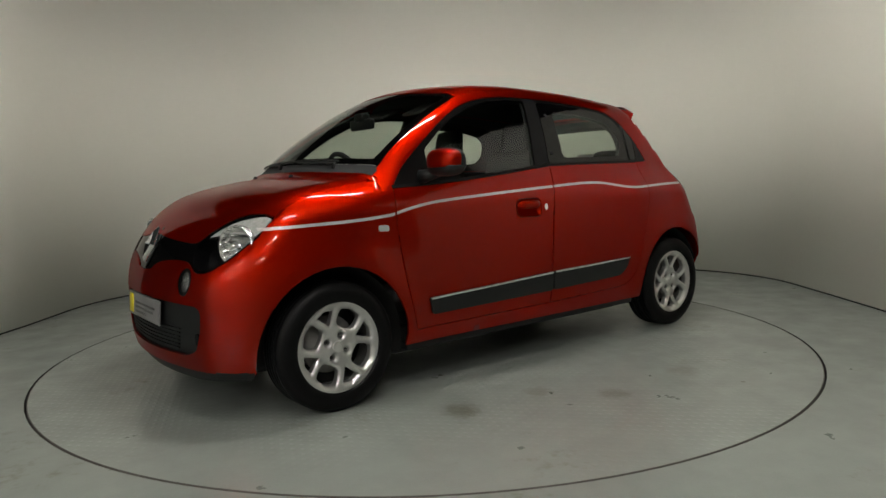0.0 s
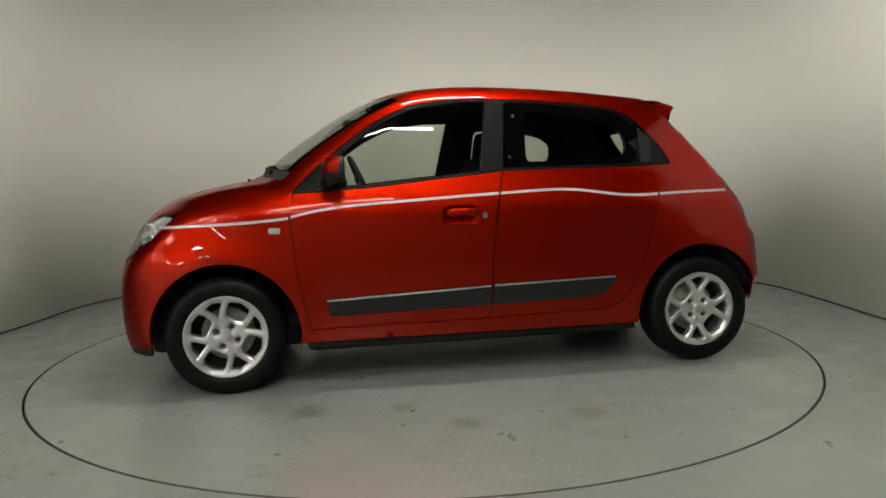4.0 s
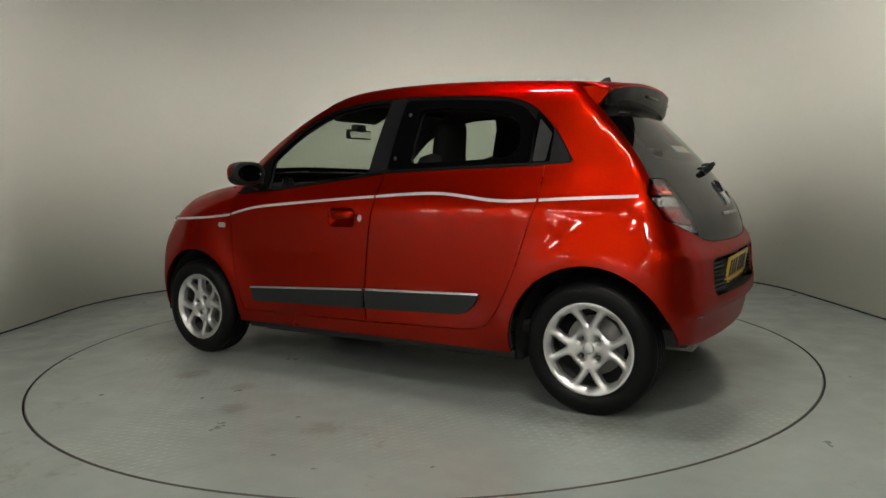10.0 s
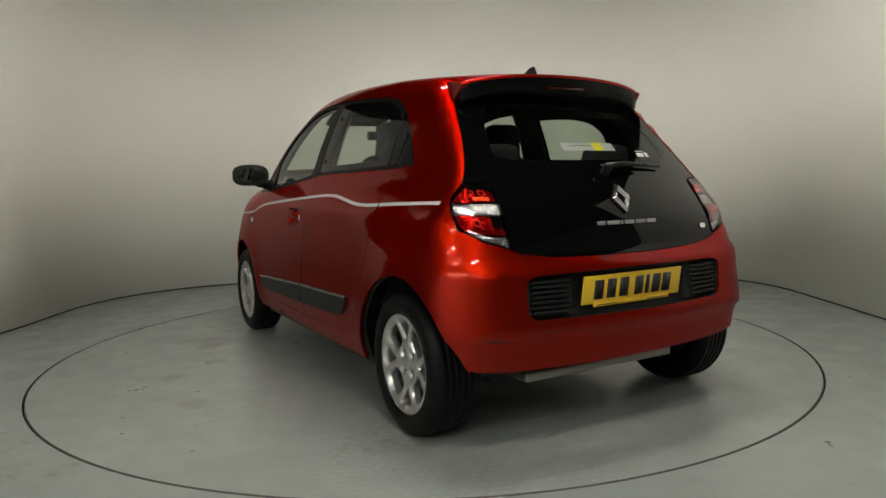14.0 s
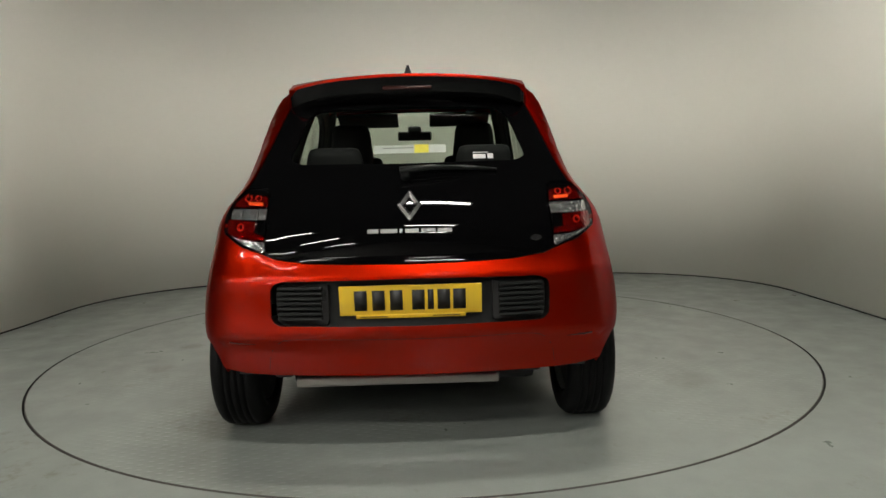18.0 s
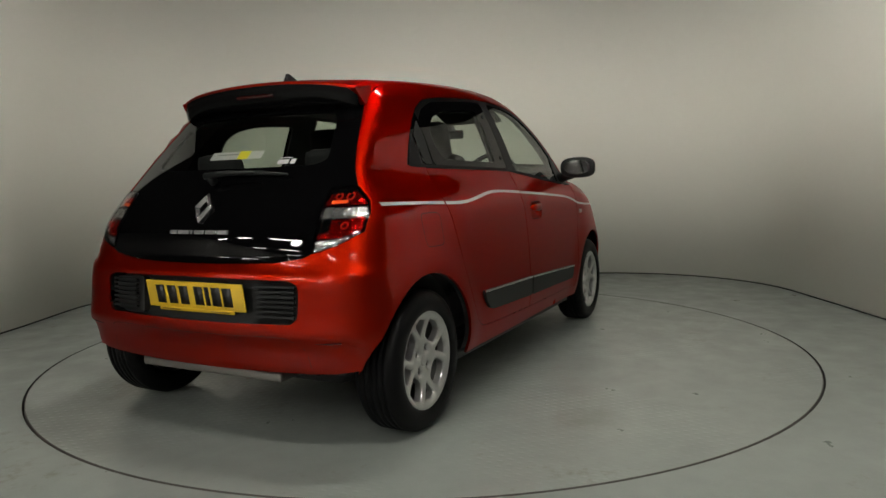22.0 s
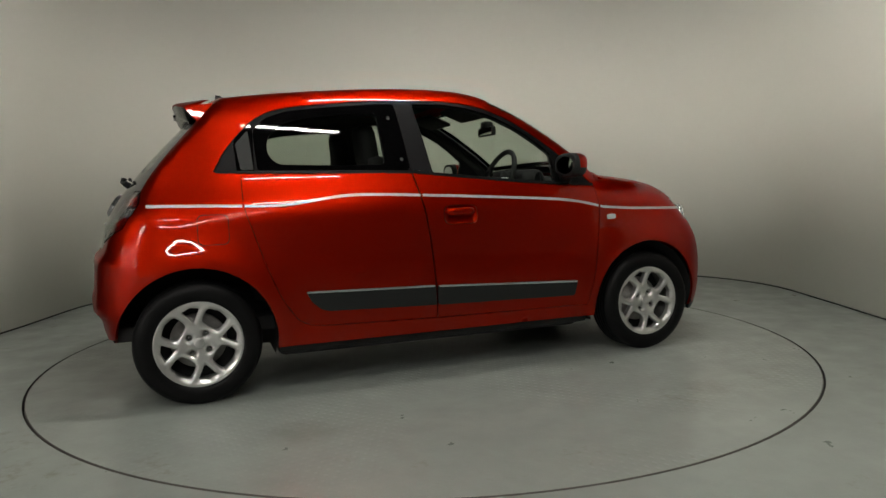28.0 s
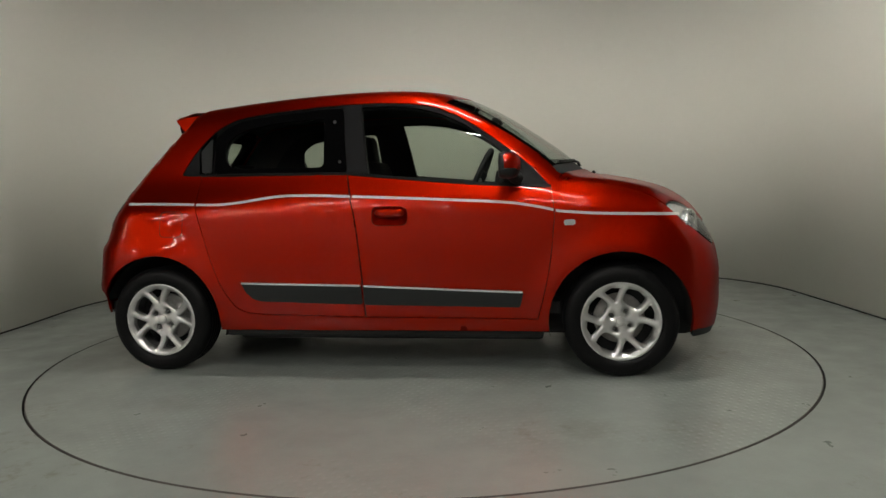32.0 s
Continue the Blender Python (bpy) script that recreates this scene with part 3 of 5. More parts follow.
DOOR_FRONT = curve([(0.905, 0.972), (0.919, 0.858), (0.915, 0.756), (0.891, 0.553), (0.852, 0.375), (0.831, 0.298)])
B_SEAM = curve([(-0.165, 1.061), (-0.138, 0.93), (-0.110, 0.788), (-0.081, 0.502), (-0.071, 0.308)])
REAR_SEAM = curve([(-0.640, 0.322), (-0.723, 0.331), (-0.785, 0.362), (-0.825, 0.415), (-0.868, 0.486), (-0.925, 0.628), (-0.979, 0.796), (-1.014, 0.922), (-1.013, 1.074)])
BELT = curve([(0.905, 0.972), (0.70, 0.982), (0.467, 0.998), (0.062, 1.038), (-0.165, 1.061)])
BELT_REAR = curve([(-0.165, 1.061), (-0.40, 1.066), (-0.625, 1.069), (-1.013, 1.074)])
GLASS_TOP = curve([(-1.140, 1.086), (-1.070, 1.200), (-0.962, 1.318), (-0.880, 1.370), (-0.800, 1.396), (-0.645, 1.418), (-0.354, 1.441), (-0.120, 1.449), (0.056, 1.447),
                   (0.233, 1.425), (0.352, 1.390), (0.470, 1.333), (0.592, 1.250), (0.714, 1.158), (0.820, 1.068), (0.905, 0.972)])
GREENHOUSE = BELT + BELT_REAR[1:] + [(-1.09, 1.0755)] + GLASS_TOP[:-1]
ARCH_F, ARCH_R = arch(WB, 0.222, 0.232), arch(-WB, 0.235, 0.31)
LAMP = rounded([(0.535, 1.000), (0.630, 1.004), (0.690, 0.945), (REAR_Y, 0.895), (REAR_Y, 0.835), (0.635, 0.788), (0.540, 0.757)], 0.02)
LAMP_EDGE = [(0.632, 1.006), (0.664, 0.975), (0.692, 0.945), (REAR_Y, 0.900), (REAR_Y, 0.78)]
PILLAR_EDGE = curve([(0.482, 1.396), (0.497, 1.350), (0.524, 1.275), (0.560, 1.165), (0.597, 1.070), (0.632, 1.006)])
BUMP_SEAM_R = curve([(-1.500, 0.880), (-1.43, 0.83), (-1.355, 0.745), (-1.315, 0.638)])


HANDLE_DISH = rounded([(0.164, 0.793), (-0.020, 0.793), (-0.020, 0.886), (0.164, 0.886)], 0.035)


def both(half):
    """A closed outline across the car from its half at y above zero, which runs from one centre point to the other."""
    return list(half) + [(-a, b) for a, b in half[::-1] if a > 1e-6]


def both_top(half):
    return list(half) + [(a, -b) for a, b in half[::-1] if b > 1e-6]


def body_shell(car):
    front_side = front_edge(0.24, HOOD_Z, 12)                      # upwards along the front corner
    hood_side = rail(float(hood_edge(FRONT_Y)), 1.02, 10)
    # --- wings
    seam_f = curve([(1.50, 0.535), (1.515, 0.66), front_edge(WING_Z, WING_Z, 1)[0]])
    k = min(range(len(ARCH_F)), key=lambda i: abs(ARCH_F[i][1] - 0.535) + (9 if ARCH_F[i][0] < WB else 0))
    seam_f[0] = ARCH_F[k]
    fe_up = front_edge(WING_Z, HOOD_Z, 6)
    fe_low = front_edge(0.235, WING_Z, 30)
    wing = DOOR_FRONT + [(0.834, 0.232)] + ARCH_F[k:][::-1] + seam_f[1:-1] + fe_up + hood_side[1:] + [(0.965, 1.005)]
    low_f = [ARCH_F[0]] + ARCH_F[1:k + 1] + seam_f[1:-1] + fe_low[::-1] + [(1.60, 0.222)]
    for mir in (False, True):
        skin("front_wing", [("side", wing, ())], M_RED, car, "", mirror=mir)
    # --- body sides: sill, pillars, roof rail and rear quarter in one
    tail_up = rear_edge(PILLAR_EDGE) + rear_edge(LAMP_EDGE[1:4] + [(REAR_Y, 0.880)])
    hole = DOOR_FRONT + [(-0.071, 0.307)] + REAR_SEAM + [(-1.09, 1.0755)] + GLASS_TOP[:-1]
    # the opening runs from its rear foot to its front foot; the quarter takes the front of it up to the bumper's seam
    arch_fwd = [p for p in ARCH_R if p[0] >= BUMP_SEAM_R[-1][0]]
    arch_aft = [p for p in ARCH_R if p[0] < BUMP_SEAM_R[-1][0]]
    join = (BUMP_SEAM_R[-1][0], HUB_Z + math.sqrt(0.362**2 - (BUMP_SEAM_R[-1][0] + WB) ** 2))
    seam = BUMP_SEAM_R[:-1] + [join]
    corner = rear_edge([(REAR_Y, 0.880)])[0]
    seam[0] = corner
    quarter = [(0.834, 0.232)] + sorted(arch_fwd, key=lambda p: math.atan2(p[1] - HUB_Z, p[0] + WB)) + seam[::-1] + tail_up[::-1][1:] + rail(-1.19, 0.99, 44) + [(0.965, 1.005)]
    for mir in (False, True):
        skin("body_side", [("side", quarter, [hole])], M_RED, car, "", mirror=mir)
    # --- doors
    front_door = DOOR_FRONT + B_SEAM[::-1] + BELT[::-1][1:-1]
    rear_door = B_SEAM + REAR_SEAM + BELT_REAR[::-1][1:-1]
    doors = []
    for mir in (False, True):
        a = skin("front_door", [("side", front_door, [HANDLE_DISH])], M_RED, car, "", shut=0.0034, mirror=mir)
        b = skin("rear_door", [("side", rear_door, ())], M_RED, car, "", shut=0.0034, mirror=mir)
        doors.append((a, b))
    # --- bonnet, windscreen, roof
    ys = np.linspace(0, FRONT_Y, 32)
    hood = [(float(hood_edge(y)), float(y)) for y in ys] + [(x, float(rail_y(x))) for x in np.linspace(1.48, 0.96, 12)] + [(1.115 - 0.34 * y * y, float(y)) for y in ys[::-1]]
    front_lip = [(float(b), float(c)) for a, b, c in meet("top", hood_edge(ys), ys)] + BONNET_LIP[::-1]
    skin("bonnet", [("top", both_top(hood), ()), ("front", both(front_lip), ())], M_RED, car, "", shut=0.0025)
    cowl = [(1.112 - 0.34 * y * y, float(y)) for y in ys] + [(1.060 - 0.34 * y * y, float(y)) for y in ys[::-1]]
    skin("cowl", [("top", both_top(cowl), ())], M_INNER, car, "black plastic cowl below the windscreen", lift=-0.006)
    ws_y = lambda x: rail_y(x) - 0.012
    scr = [(1.058 - 0.34 * y * y, float(y)) for y in np.linspace(0, 0.655, 10)] + [(x, float(ws_y(x))) for x in np.linspace(0.90, 0.352, 16)] + [(0.46 - 0.36 * y * y, float(y)) for y in np.linspace(0.565, 0, 8)]
    roof = [(0.456 - 0.36 * y * y, float(y)) for y in np.linspace(0, 0.575, 8)] + [(x, float(rail_y(x))) for x in np.linspace(0.34, -1.19, 28)] + [(-1.19 - 0.12 * (0.2 - y * y), float(y)) for y in np.linspace(0.49, 0, 8)]
    skin("roof", [("top", both_top(roof), ())], M_RED, car, "", shut=0.001)
    pil = [(x, float(rail_y(x))) for x in np.linspace(0.93, 0.34, 16)] + [(x, float(ws_y(x)) - 0.001) for x in np.linspace(0.34, 0.93, 16)]
    for mir in (False, True):
        skin("windscreen_pillar", [("top", pil, ())], M_RED, car, "", mirror=mir, shut=0.0005, fine=0.02)
    inner = [(1.030 - 0.34 * y * y, float(y)) for y in np.linspace(0, 0.60, 10)] + [(x, float(ws_y(x)) - 0.042) for x in np.linspace(0.86, 0.37, 16)] + [(0.485 - 0.36 * y * y, float(y)) for y in np.linspace(0.51, 0, 8)]
    skin("windscreen_border", [("top", both_top(scr), [both_top(inner)])], M_BLACK, car, "black printed border of the windscreen", lift=-0.005, flange=0.003)
    skin("windscreen", [("top", both_top(scr), ())], M_GLASS, car, "clear raked windscreen glass", lift=-0.002, flange=0.004).visible_shadow = False
    return doors, low_f, arch_aft, seam, (quarter, hole)


HEADLAMP = curve(lamp_y([(0.345, 0.750), (0.398, 0.808), (0.50, 0.862), (0.60, 0.882), (0.665, 0.883), (0.704, 0.872), (0.706, 0.825), (0.680, 0.765), (0.62, 0.705), (0.53, 0.664), (0.44, 0.662), (0.375, 0.695), (0.350, 0.755)]))[:-1]
NOSE_LOW = curve(lamp_y([(0.075, 0.640), (0.13, 0.672), (0.22, 0.690), (0.33, 0.690), (0.42, 0.650), (0.53, 0.652), (0.63, 0.698), (0.68, 0.750), (FRONT_Y, WING_Z)]))
REAR_FACE_LOW = [(0.0, 0.713), (0.20, 0.715), (0.38, 0.721), (0.50, 0.738), (0.540, 0.755), (0.635, 0.786), (REAR_Y, 0.833), (REAR_Y, 0.88)]


def ring(cy, cz, ry, rz, n=24):
    return [(cy + ry * math.cos(2 * math.pi * i / n), cz + rz * math.sin(2 * math.pi * i / n)) for i in range(n)]


def lower_ends(car, low_f, arch_aft, seam):
    # --- front bumper: its face and the pieces that wrap round to the wheel openings
    ys = np.linspace(0, FRONT_Y, 12)
    top = [(float(b), float(c)) for a, b, c in meet("top", hood_edge(ys), ys)]
    face = [(0.0, 0.632)] + NOSE_LOW
    face += [(FRONT_Y, z) for z in np.linspace(WING_Z, 0.235, 30)][1:] + [(0.62, 0.228), (0.45, 0.225), (0.0, 0.225)]
    mouth = rounded(both([(0.0, 0.285), (0.44, 0.287), (0.525, 0.315), (0.568, 0.40), (0.576, 0.488), (0.545, 0.510), (0.0, 0.522)]), 0.03)
    fogs = [ring(s * 0.445, 0.606, 0.050, 0.060) for s in (1, -1)]
    bumper = skin("front_bumper", [("front", both(face), [mouth] + fogs), ("side", low_f, ()), ("side", low_f, (), True)], M_RED, car, "")
    for mir in (False, True):
        skin("side_lip", [("side", [(1.606, 0.230), (1.66, 0.232), (1.73, 0.235), (1.72, 0.200), (1.612, 0.195)], ())], M_PLASTIC, bumper, "black plastic chin corner", lift=0.002, flange=0.02, mirror=mir)
    lip = [(0.0, 0.224), (0.45, 0.224), (0.62, 0.227), (0.665, 0.23), (0.66, 0.19), (0.45, 0.165), (0.0, 0.160)]
    skin("lip", [("front", both(lip), ())], M_PLASTIC, bumper, "black plastic chin under the bumper", lift=-0.010, flange=0.03)
    grille = skin("grille", [("front", mouth, ())], M_PLASTIC, bumper, "black plastic lower grille", lift=-0.022, flange=-0.02)
    for k in range(6):
        z = 0.302 + 0.018 * k
        w = 0.36 + 0.006 * k
        skin("slat", [("front", [(-w, z), (w, z), (w, z + 0.007), (-w, z + 0.007)], ())], M_PLASTIC, grille, lift=-0.014, flange=0.012, gap=0.05)
    for s in (1, -1):
        c = s * 0.445
        fog = skin("front_light", [("front", ring(c, 0.606, 0.049, 0.059), [ring(c + 0.004 * s, 0.606, 0.032, 0.045)])], M_BLACK, car, "oval daytime light in a black bezel", lift=-0.002, fine=0.012)
        skin("reflector", [("front", ring(c + 0.004 * s, 0.606, 0.032, 0.045, 16), ())], M_BOWL, fog, "silver reflector", lift=-0.014, fine=0.012)
        skin("lens", [("front", ring(c + 0.004 * s, 0.606, 0.032, 0.045, 16), ())], M_LENS, fog, "clear lens", lift=-0.003, fine=0.012, flange=0)
        skin("fog_light", [("front", ring(s * 0.522, 0.362, 0.016, 0.028, 14), ())], M_BLACK, bumper, "small dark fog light", lift=-0.012, fine=0.012, flange=0.01)
    band = [(0.0, 0.630)] + NOSE_LOW + [(FRONT_Y, HOOD_Z - 0.006)] + [(y, z + 0.012) for y, z in BONNET_LIP[::-1][1:]]
    hl = [HEADLAMP, [(-a, b) for a, b in HEADLAMP]]
    skin("nose_band", [("front", both(band), hl)], M_BLACK, car, "glossy black band between the headlights", lift=-0.005, shut=0.001)
    # chrome diamond on the nose
    shield = rounded([(0.0, 0.845), (0.055, 0.835), (0.085, 0.75), (0.05, 0.66), (0.0, 0.635), (-0.05, 0.66), (-0.085, 0.75), (-0.055, 0.835)], 0.02)
    skin("badge_shield", [("front", shield, ())], M_BLACK, car, "black shield behind the badge", lift=-0.001, flange=0.02)
    faceted_badge("front", 0.0, 0.742, 0.056, 0.078, car)
    for s in (False, True):
        lamp = skin("headlight", [("front", HEADLAMP, ())], M_LAMPHOUSE, car, "large clear headlight with a round reflector", mirror=s, lift=-0.080, flange=-0.079)
        k = -1 if s else 1
        skin("lens", [("front", HEADLAMP, ())], M_LENS, lamp, "clear lens", mirror=s, lift=0.002, flange=0.004, shut=0.001).visible_shadow = False
        brow = lamp_y(curve([(0.395, 0.796), (0.44, 0.826), (0.51, 0.855), (0.60, 0.874), (0.66, 0.876), (0.696, 0.866)]) + [(0.698, 0.820)] + curve([(0.680, 0.800), (0.57, 0.812), (0.47, 0.802), (0.395, 0.796)])[:-1])
        skin("indicator", [("front", brow, ())], M_BROW, lamp, "clear ribbed indicator strip", mirror=s, lift=-0.008, fine=0.02)
        trim = lamp_y([(0.40, 0.793), (0.47, 0.800), (0.57, 0.811), (0.680, 0.799), (0.676, 0.791), (0.57, 0.802), (0.47, 0.792), (0.40, 0.785)])
        skin("trim", [("front", trim, ())], M_CHROME, lamp, "thin silver bar", mirror=s, lift=-0.006, fine=0.02)
        wedge = rounded(lamp_y([(0.650, 0.740), (0.676, 0.772), (0.694, 0.800), (0.670, 0.795)]), 0.006)
        skin("side_reflector", [("front", wedge, ())], M_CHROME, lamp, "silver side reflector", mirror=s, lift=-0.018, fine=0.02)
        m = Matrix.Translation((float(meet("front", [0.628], [0.752])[0][0]) - 0.040, 0.622 * k, 0.752))
        turn = Vector((0.88, 0.45 * k, 0.05)).to_track_quat("Y", "Z").to_matrix().to_4x4()
        bm = bmesh.new()
        lathe(bm, [(0.012, -0.044), (0.042, -0.031), (0.070, -0.006), (0.084, 0.014), (0.089, 0.016), (0.092, 0.006), (0.090, -0.02)], 32)
        bmesh.ops.transform(bm, matrix=m @ turn, verts=bm.verts)
        part("reflector", bm, M_BOWL, lamp, "round silver reflector bowl")
        bm = bmesh.new()
        lathe(bm, [(0.0005, 0.002), (0.010, 0.0), (0.014, -0.008), (0.014, -0.05)], 20)
        bmesh.ops.transform(bm, matrix=m @ turn, verts=bm.verts)
        part("bulb_cap", bm, M_CHROME, lamp, "chrome bulb cap")
    # front plate: a silver card with a yellow end and unreadable dark bars
    mx = float(meet("front", [0.0], [0.45])[0][0])
    plate = new("number_plate")
    plate.parent = car
    plate.matrix_basis = Matrix.Translation((mx - 0.012, -0.0, 0.452)) @ pose(0, 0, 0, 0, -4, 0)
    bm = bmesh.new()
    box(bm, (-0.004, -0.26, -0.056), (0.004, 0.26, 0.056), bevel=0.003)
    part("plate", bm, M_PLATE_WHITE, plate, "grey front number plate")
    bm = bmesh.new()
    box(bm, (0.0042, -0.235, -0.045), (0.0052, -0.165, 0.045))
    part("yellow_field", bm, M_YELLOW_FILM, plate, "yellow field at its end")
    for z, y0, y1 in ((0.012, -0.13, 0.19), (-0.010, -0.13, 0.16), (-0.032, -0.13, 0.05)):
        bm = bmesh.new()
        box(bm, (0.0042, y0, z - 0.005), (0.0052, y1, z + 0.005))
        part("print_bar", bm, M_PRINT, plate)
    # --- rear bumper
    face = REAR_FACE_LOW + [(REAR_Y, z) for z in np.linspace(0.88, 0.325, 34)][1:] + [(0.62, 0.312), (0.53, 0.306), (0.30, 0.303), (0.0, 0.302)]
    rec = rounded(both([(0.0, 0.495), (0.48, 0.499), (0.508, 0.52), (0.512, 0.60), (0.508, 0.645), (0.47, 0.660), (0.0, 0.665)]), 0.02)
    side = [rear_edge([(REAR_Y, 0.325)])[0]] + sorted(arch_aft, key=lambda p: p[1]) + seam[::-1] + rear_edge([(REAR_Y, z) for z in np.linspace(0.88, 0.325, 34)])[1:-1]
    rb = skin("rear_bumper", [("rear", both(face), [rec]), ("side", side, ()), ("side", side, (), True)], M_RED, car, "")
    recess = skin("plate_recess", [("rear", rec, ())], M_PLASTIC, rb, "black plastic recess round the number plate", lift=-0.058, flange=-0.052)
    for s in (False, True):
        vent = skin("vent", [("rear", rounded([(0.305, 0.507), (0.495, 0.511), (0.502, 0.60), (0.495, 0.648), (0.305, 0.652)], 0.012), ())], M_GAP, rb, "black ribbed side vent", lift=-0.034, mirror=s, flange=0.03)
        for k in range(7):
            z = 0.520 + 0.0185 * k
            skin("slat", [("rear", [(0.325, z), (0.488, z), (0.488, z + 0.009), (0.325, z + 0.009)], ())], M_PLASTIC, vent, lift=-0.010, mirror=s, flange=0.012, gap=0.05)
        refl = [(0.575, 0.424), (0.675, 0.434), (0.675, 0.441), (0.575, 0.433)]
        skin("reflector", [("rear", refl, ())], M_LAMP_RED, rb, "narrow dark red reflector", lift=0.0015, mirror=s, flange=0.003)
    groove = curve([(0.533, 0.330), (0.520, 0.395), (0.487, 0.436), (0.424, 0.452), (0.20, 0.450), (0.0, 0.449)])
    for s in (False, True):
        skin("seam_line", [("rear", [(a, b + 0.0008) for a, b in groove[::-1]] + [(a - 0.0016, b - 0.0008) for a, b in groove], ())], M_GAP, rb, "dark seam of the lower bumper panel", lift=0.0006, mirror=s, flange=0, gap=0.05)
    tg = [(0.0, 0.717), (0.20, 0.719), (0.38, 0.725), (0.50, 0.742), (0.536, 0.757), (0.531, 0.975), (0.622, 0.975), (0.628, 1.002)] + [(y - 0.003, z) for y, z in PILLAR_EDGE[::-1][1:]] + [(0.30, 1.400), (0.0, 1.400)]
    clear = rounded(both([(0.0, 1.085), (0.42, 1.090), (0.470, 1.110), (0.420, 1.275), (0.38, 1.320), (0.0, 1.325)]), 0.03)
    tail_door = skin("tailgate", [("rear", both(tg), [clear])], M_BLACK, car, "black glass tailgate", lift=-0.003)
    skin("rear_window", [("rear", clear, ())], M_GLASS_REAR, tail_door, "tinted rear window", lift=-0.003, flange=0.003).visible_shadow = False
    faceted_badge("rear", -0.004, 0.925, 0.046, 0.058, tail_door)
    for y0, y1 in ((0.152, 0.112), (0.104, 0.042), (0.034, 0.024), (0.014, -0.036), (-0.046, -0.098), (-0.106, -0.158)):
        skin("letter_bar", [("rear", [(y0, 0.827), (y1, 0.827), (y1, 0.841), (y0, 0.841)], ())], M_WORDMARK, tail_door, lift=0.002, flange=0.004, fine=0.02)
    skin("small_badge", [("rear", ring(-0.472, 0.795, 0.022, 0.011, 12), ())], M_CHROME, tail_door, "small chrome oval badge", lift=0.001, flange=0.003, fine=0.01)
    skin("window_sticker", [("rear", [(0.135, 1.133), (-0.15, 1.133), (-0.15, 1.166), (0.135, 1.166)], ())], M_WHITE, tail_door, "white paper strip inside the glass", lift=-0.012, flange=0)
    skin("window_sticker", [("rear", [(-0.025, 1.132), (-0.082, 1.132), (-0.082, 1.167), (-0.025, 1.167)], ())], M_YELLOW_FILM, tail_door, "yellow square on the strip", lift=-0.0105, flange=0)
    skin("window_sticker", [("rear", [(0.10, 1.152), (-0.02, 1.152), (-0.02, 1.155), (0.10, 1.155)], ())], M_PRINT, tail_door, "grey printed bar", lift=-0.0105, flange=0)
    for y0, y1, z0, z1 in ((-0.255, -0.305, 1.098, 1.116), (-0.312, -0.335, 1.098, 1.118), (-0.255, -0.315, 1.121, 1.125)):
        skin("window_sticker", [("rear", [(y0, z0), (y1, z0), (y1, z1), (y0, z1)], ())], M_WHITE, tail_door, "small white sticker on the glass", lift=-0.0015, flange=0)
    for s in (False, True):
        lamp = skin("rear_light", [("rear", LAMP, ())], M_BLACK, car, "red rear light with two clear bands in a black surround", mirror=s, lift=-0.014, flange=-0.016)
        top = rounded([(0.548, 0.990), (0.622, 0.994), (0.664, 0.962), (0.686, 0.942), (0.690, 0.936), (0.540, 0.934)], 0.008)
        skin("red_lens", [("rear", top, ())], M_LAMP_RED, lamp, "red upper lens", mirror=s, lift=-0.006, flange=0.004, fine=0.02)
        mid = rounded([(0.585, 0.880), (0.700, 0.888), (0.700, 0.845), (0.690, 0.832), (0.625, 0.815), (0.545, 0.810), (0.545, 0.826), (0.585, 0.836)], 0.006)
        skin("red_lens", [("rear", mid, ())], M_LAMP_RED, lamp, "red lower lens", mirror=s, lift=-0.006, flange=0.004, fine=0.02)
        for y0, y1 in ((0.541, 0.575), (0.579, 0.640), (0.644, 0.694)):
            skin("clear_band", [("rear", [(y0, 0.887), (y1, 0.888 + (y1 - 0.54) * 0.03), (y1, 0.929), (y0, 0.928)], ())], M_CELL, lamp, "clear reversing light", mirror=s, lift=-0.010, flange=0.006, fine=0.02)
        for low in ([(0.541, 0.766), (0.585, 0.781), (0.585, 0.806), (0.541, 0.803)], [(0.589, 0.783), (0.635, 0.800), (0.685, 0.827), (0.625, 0.811), (0.589, 0.806)]):
            skin("clear_band", [("rear", low, ())], M_CELL, lamp, "clear indicator", mirror=s, lift=-0.010, flange=0.006, fine=0.02)
        skin("lamp_bar", [("rear", rounded([(0.56, 0.938), (0.62, 0.942), (0.62, 0.953), (0.56, 0.950)], 0.004), ())], M_LAMP_AMBER, lamp, "orange reflector", mirror=s, lift=-0.004, flange=0.003, fine=0.02)
        for y, z, r in ((0.622, 0.966, 0.016), (0.580, 0.966, 0.014), (0.640, 0.858, 0.015)):
            skin("bulb_ring", [("rear", ring(y, z, r, r, 16), [ring(y, z, r * 0.6, r * 0.6, 12)])], M_LAMP_GLOSS, lamp, "round red reflector rim", mirror=s, lift=-0.003, flange=0.004, fine=0.01)
        inset = [(0.625 + (y - 0.625) * 0.93, 0.885 + (z - 0.885) * 0.95) for y, z in LAMP]
        skin("lens_cover", [("rear", inset, ())], M_LENS, lamp, "clear cover of the rear light", mirror=s, lift=0.004, flange=0.006, fine=0.02).visible_shadow = False
    # rear plate
    plate = new("number_plate")
    plate.parent = car
    plate.matrix_basis = Matrix.Translation((-1.704, 0.0, 0.585)) @ pose(0, 0, 0, 0, 9, 180)
    bm = bmesh.new()
    box(bm, (-0.004, -0.26, -0.056), (0.004, 0.26, 0.056), bevel=0.003)
    part("plate", bm, M_YELLOW, plate, "yellow rear number plate")
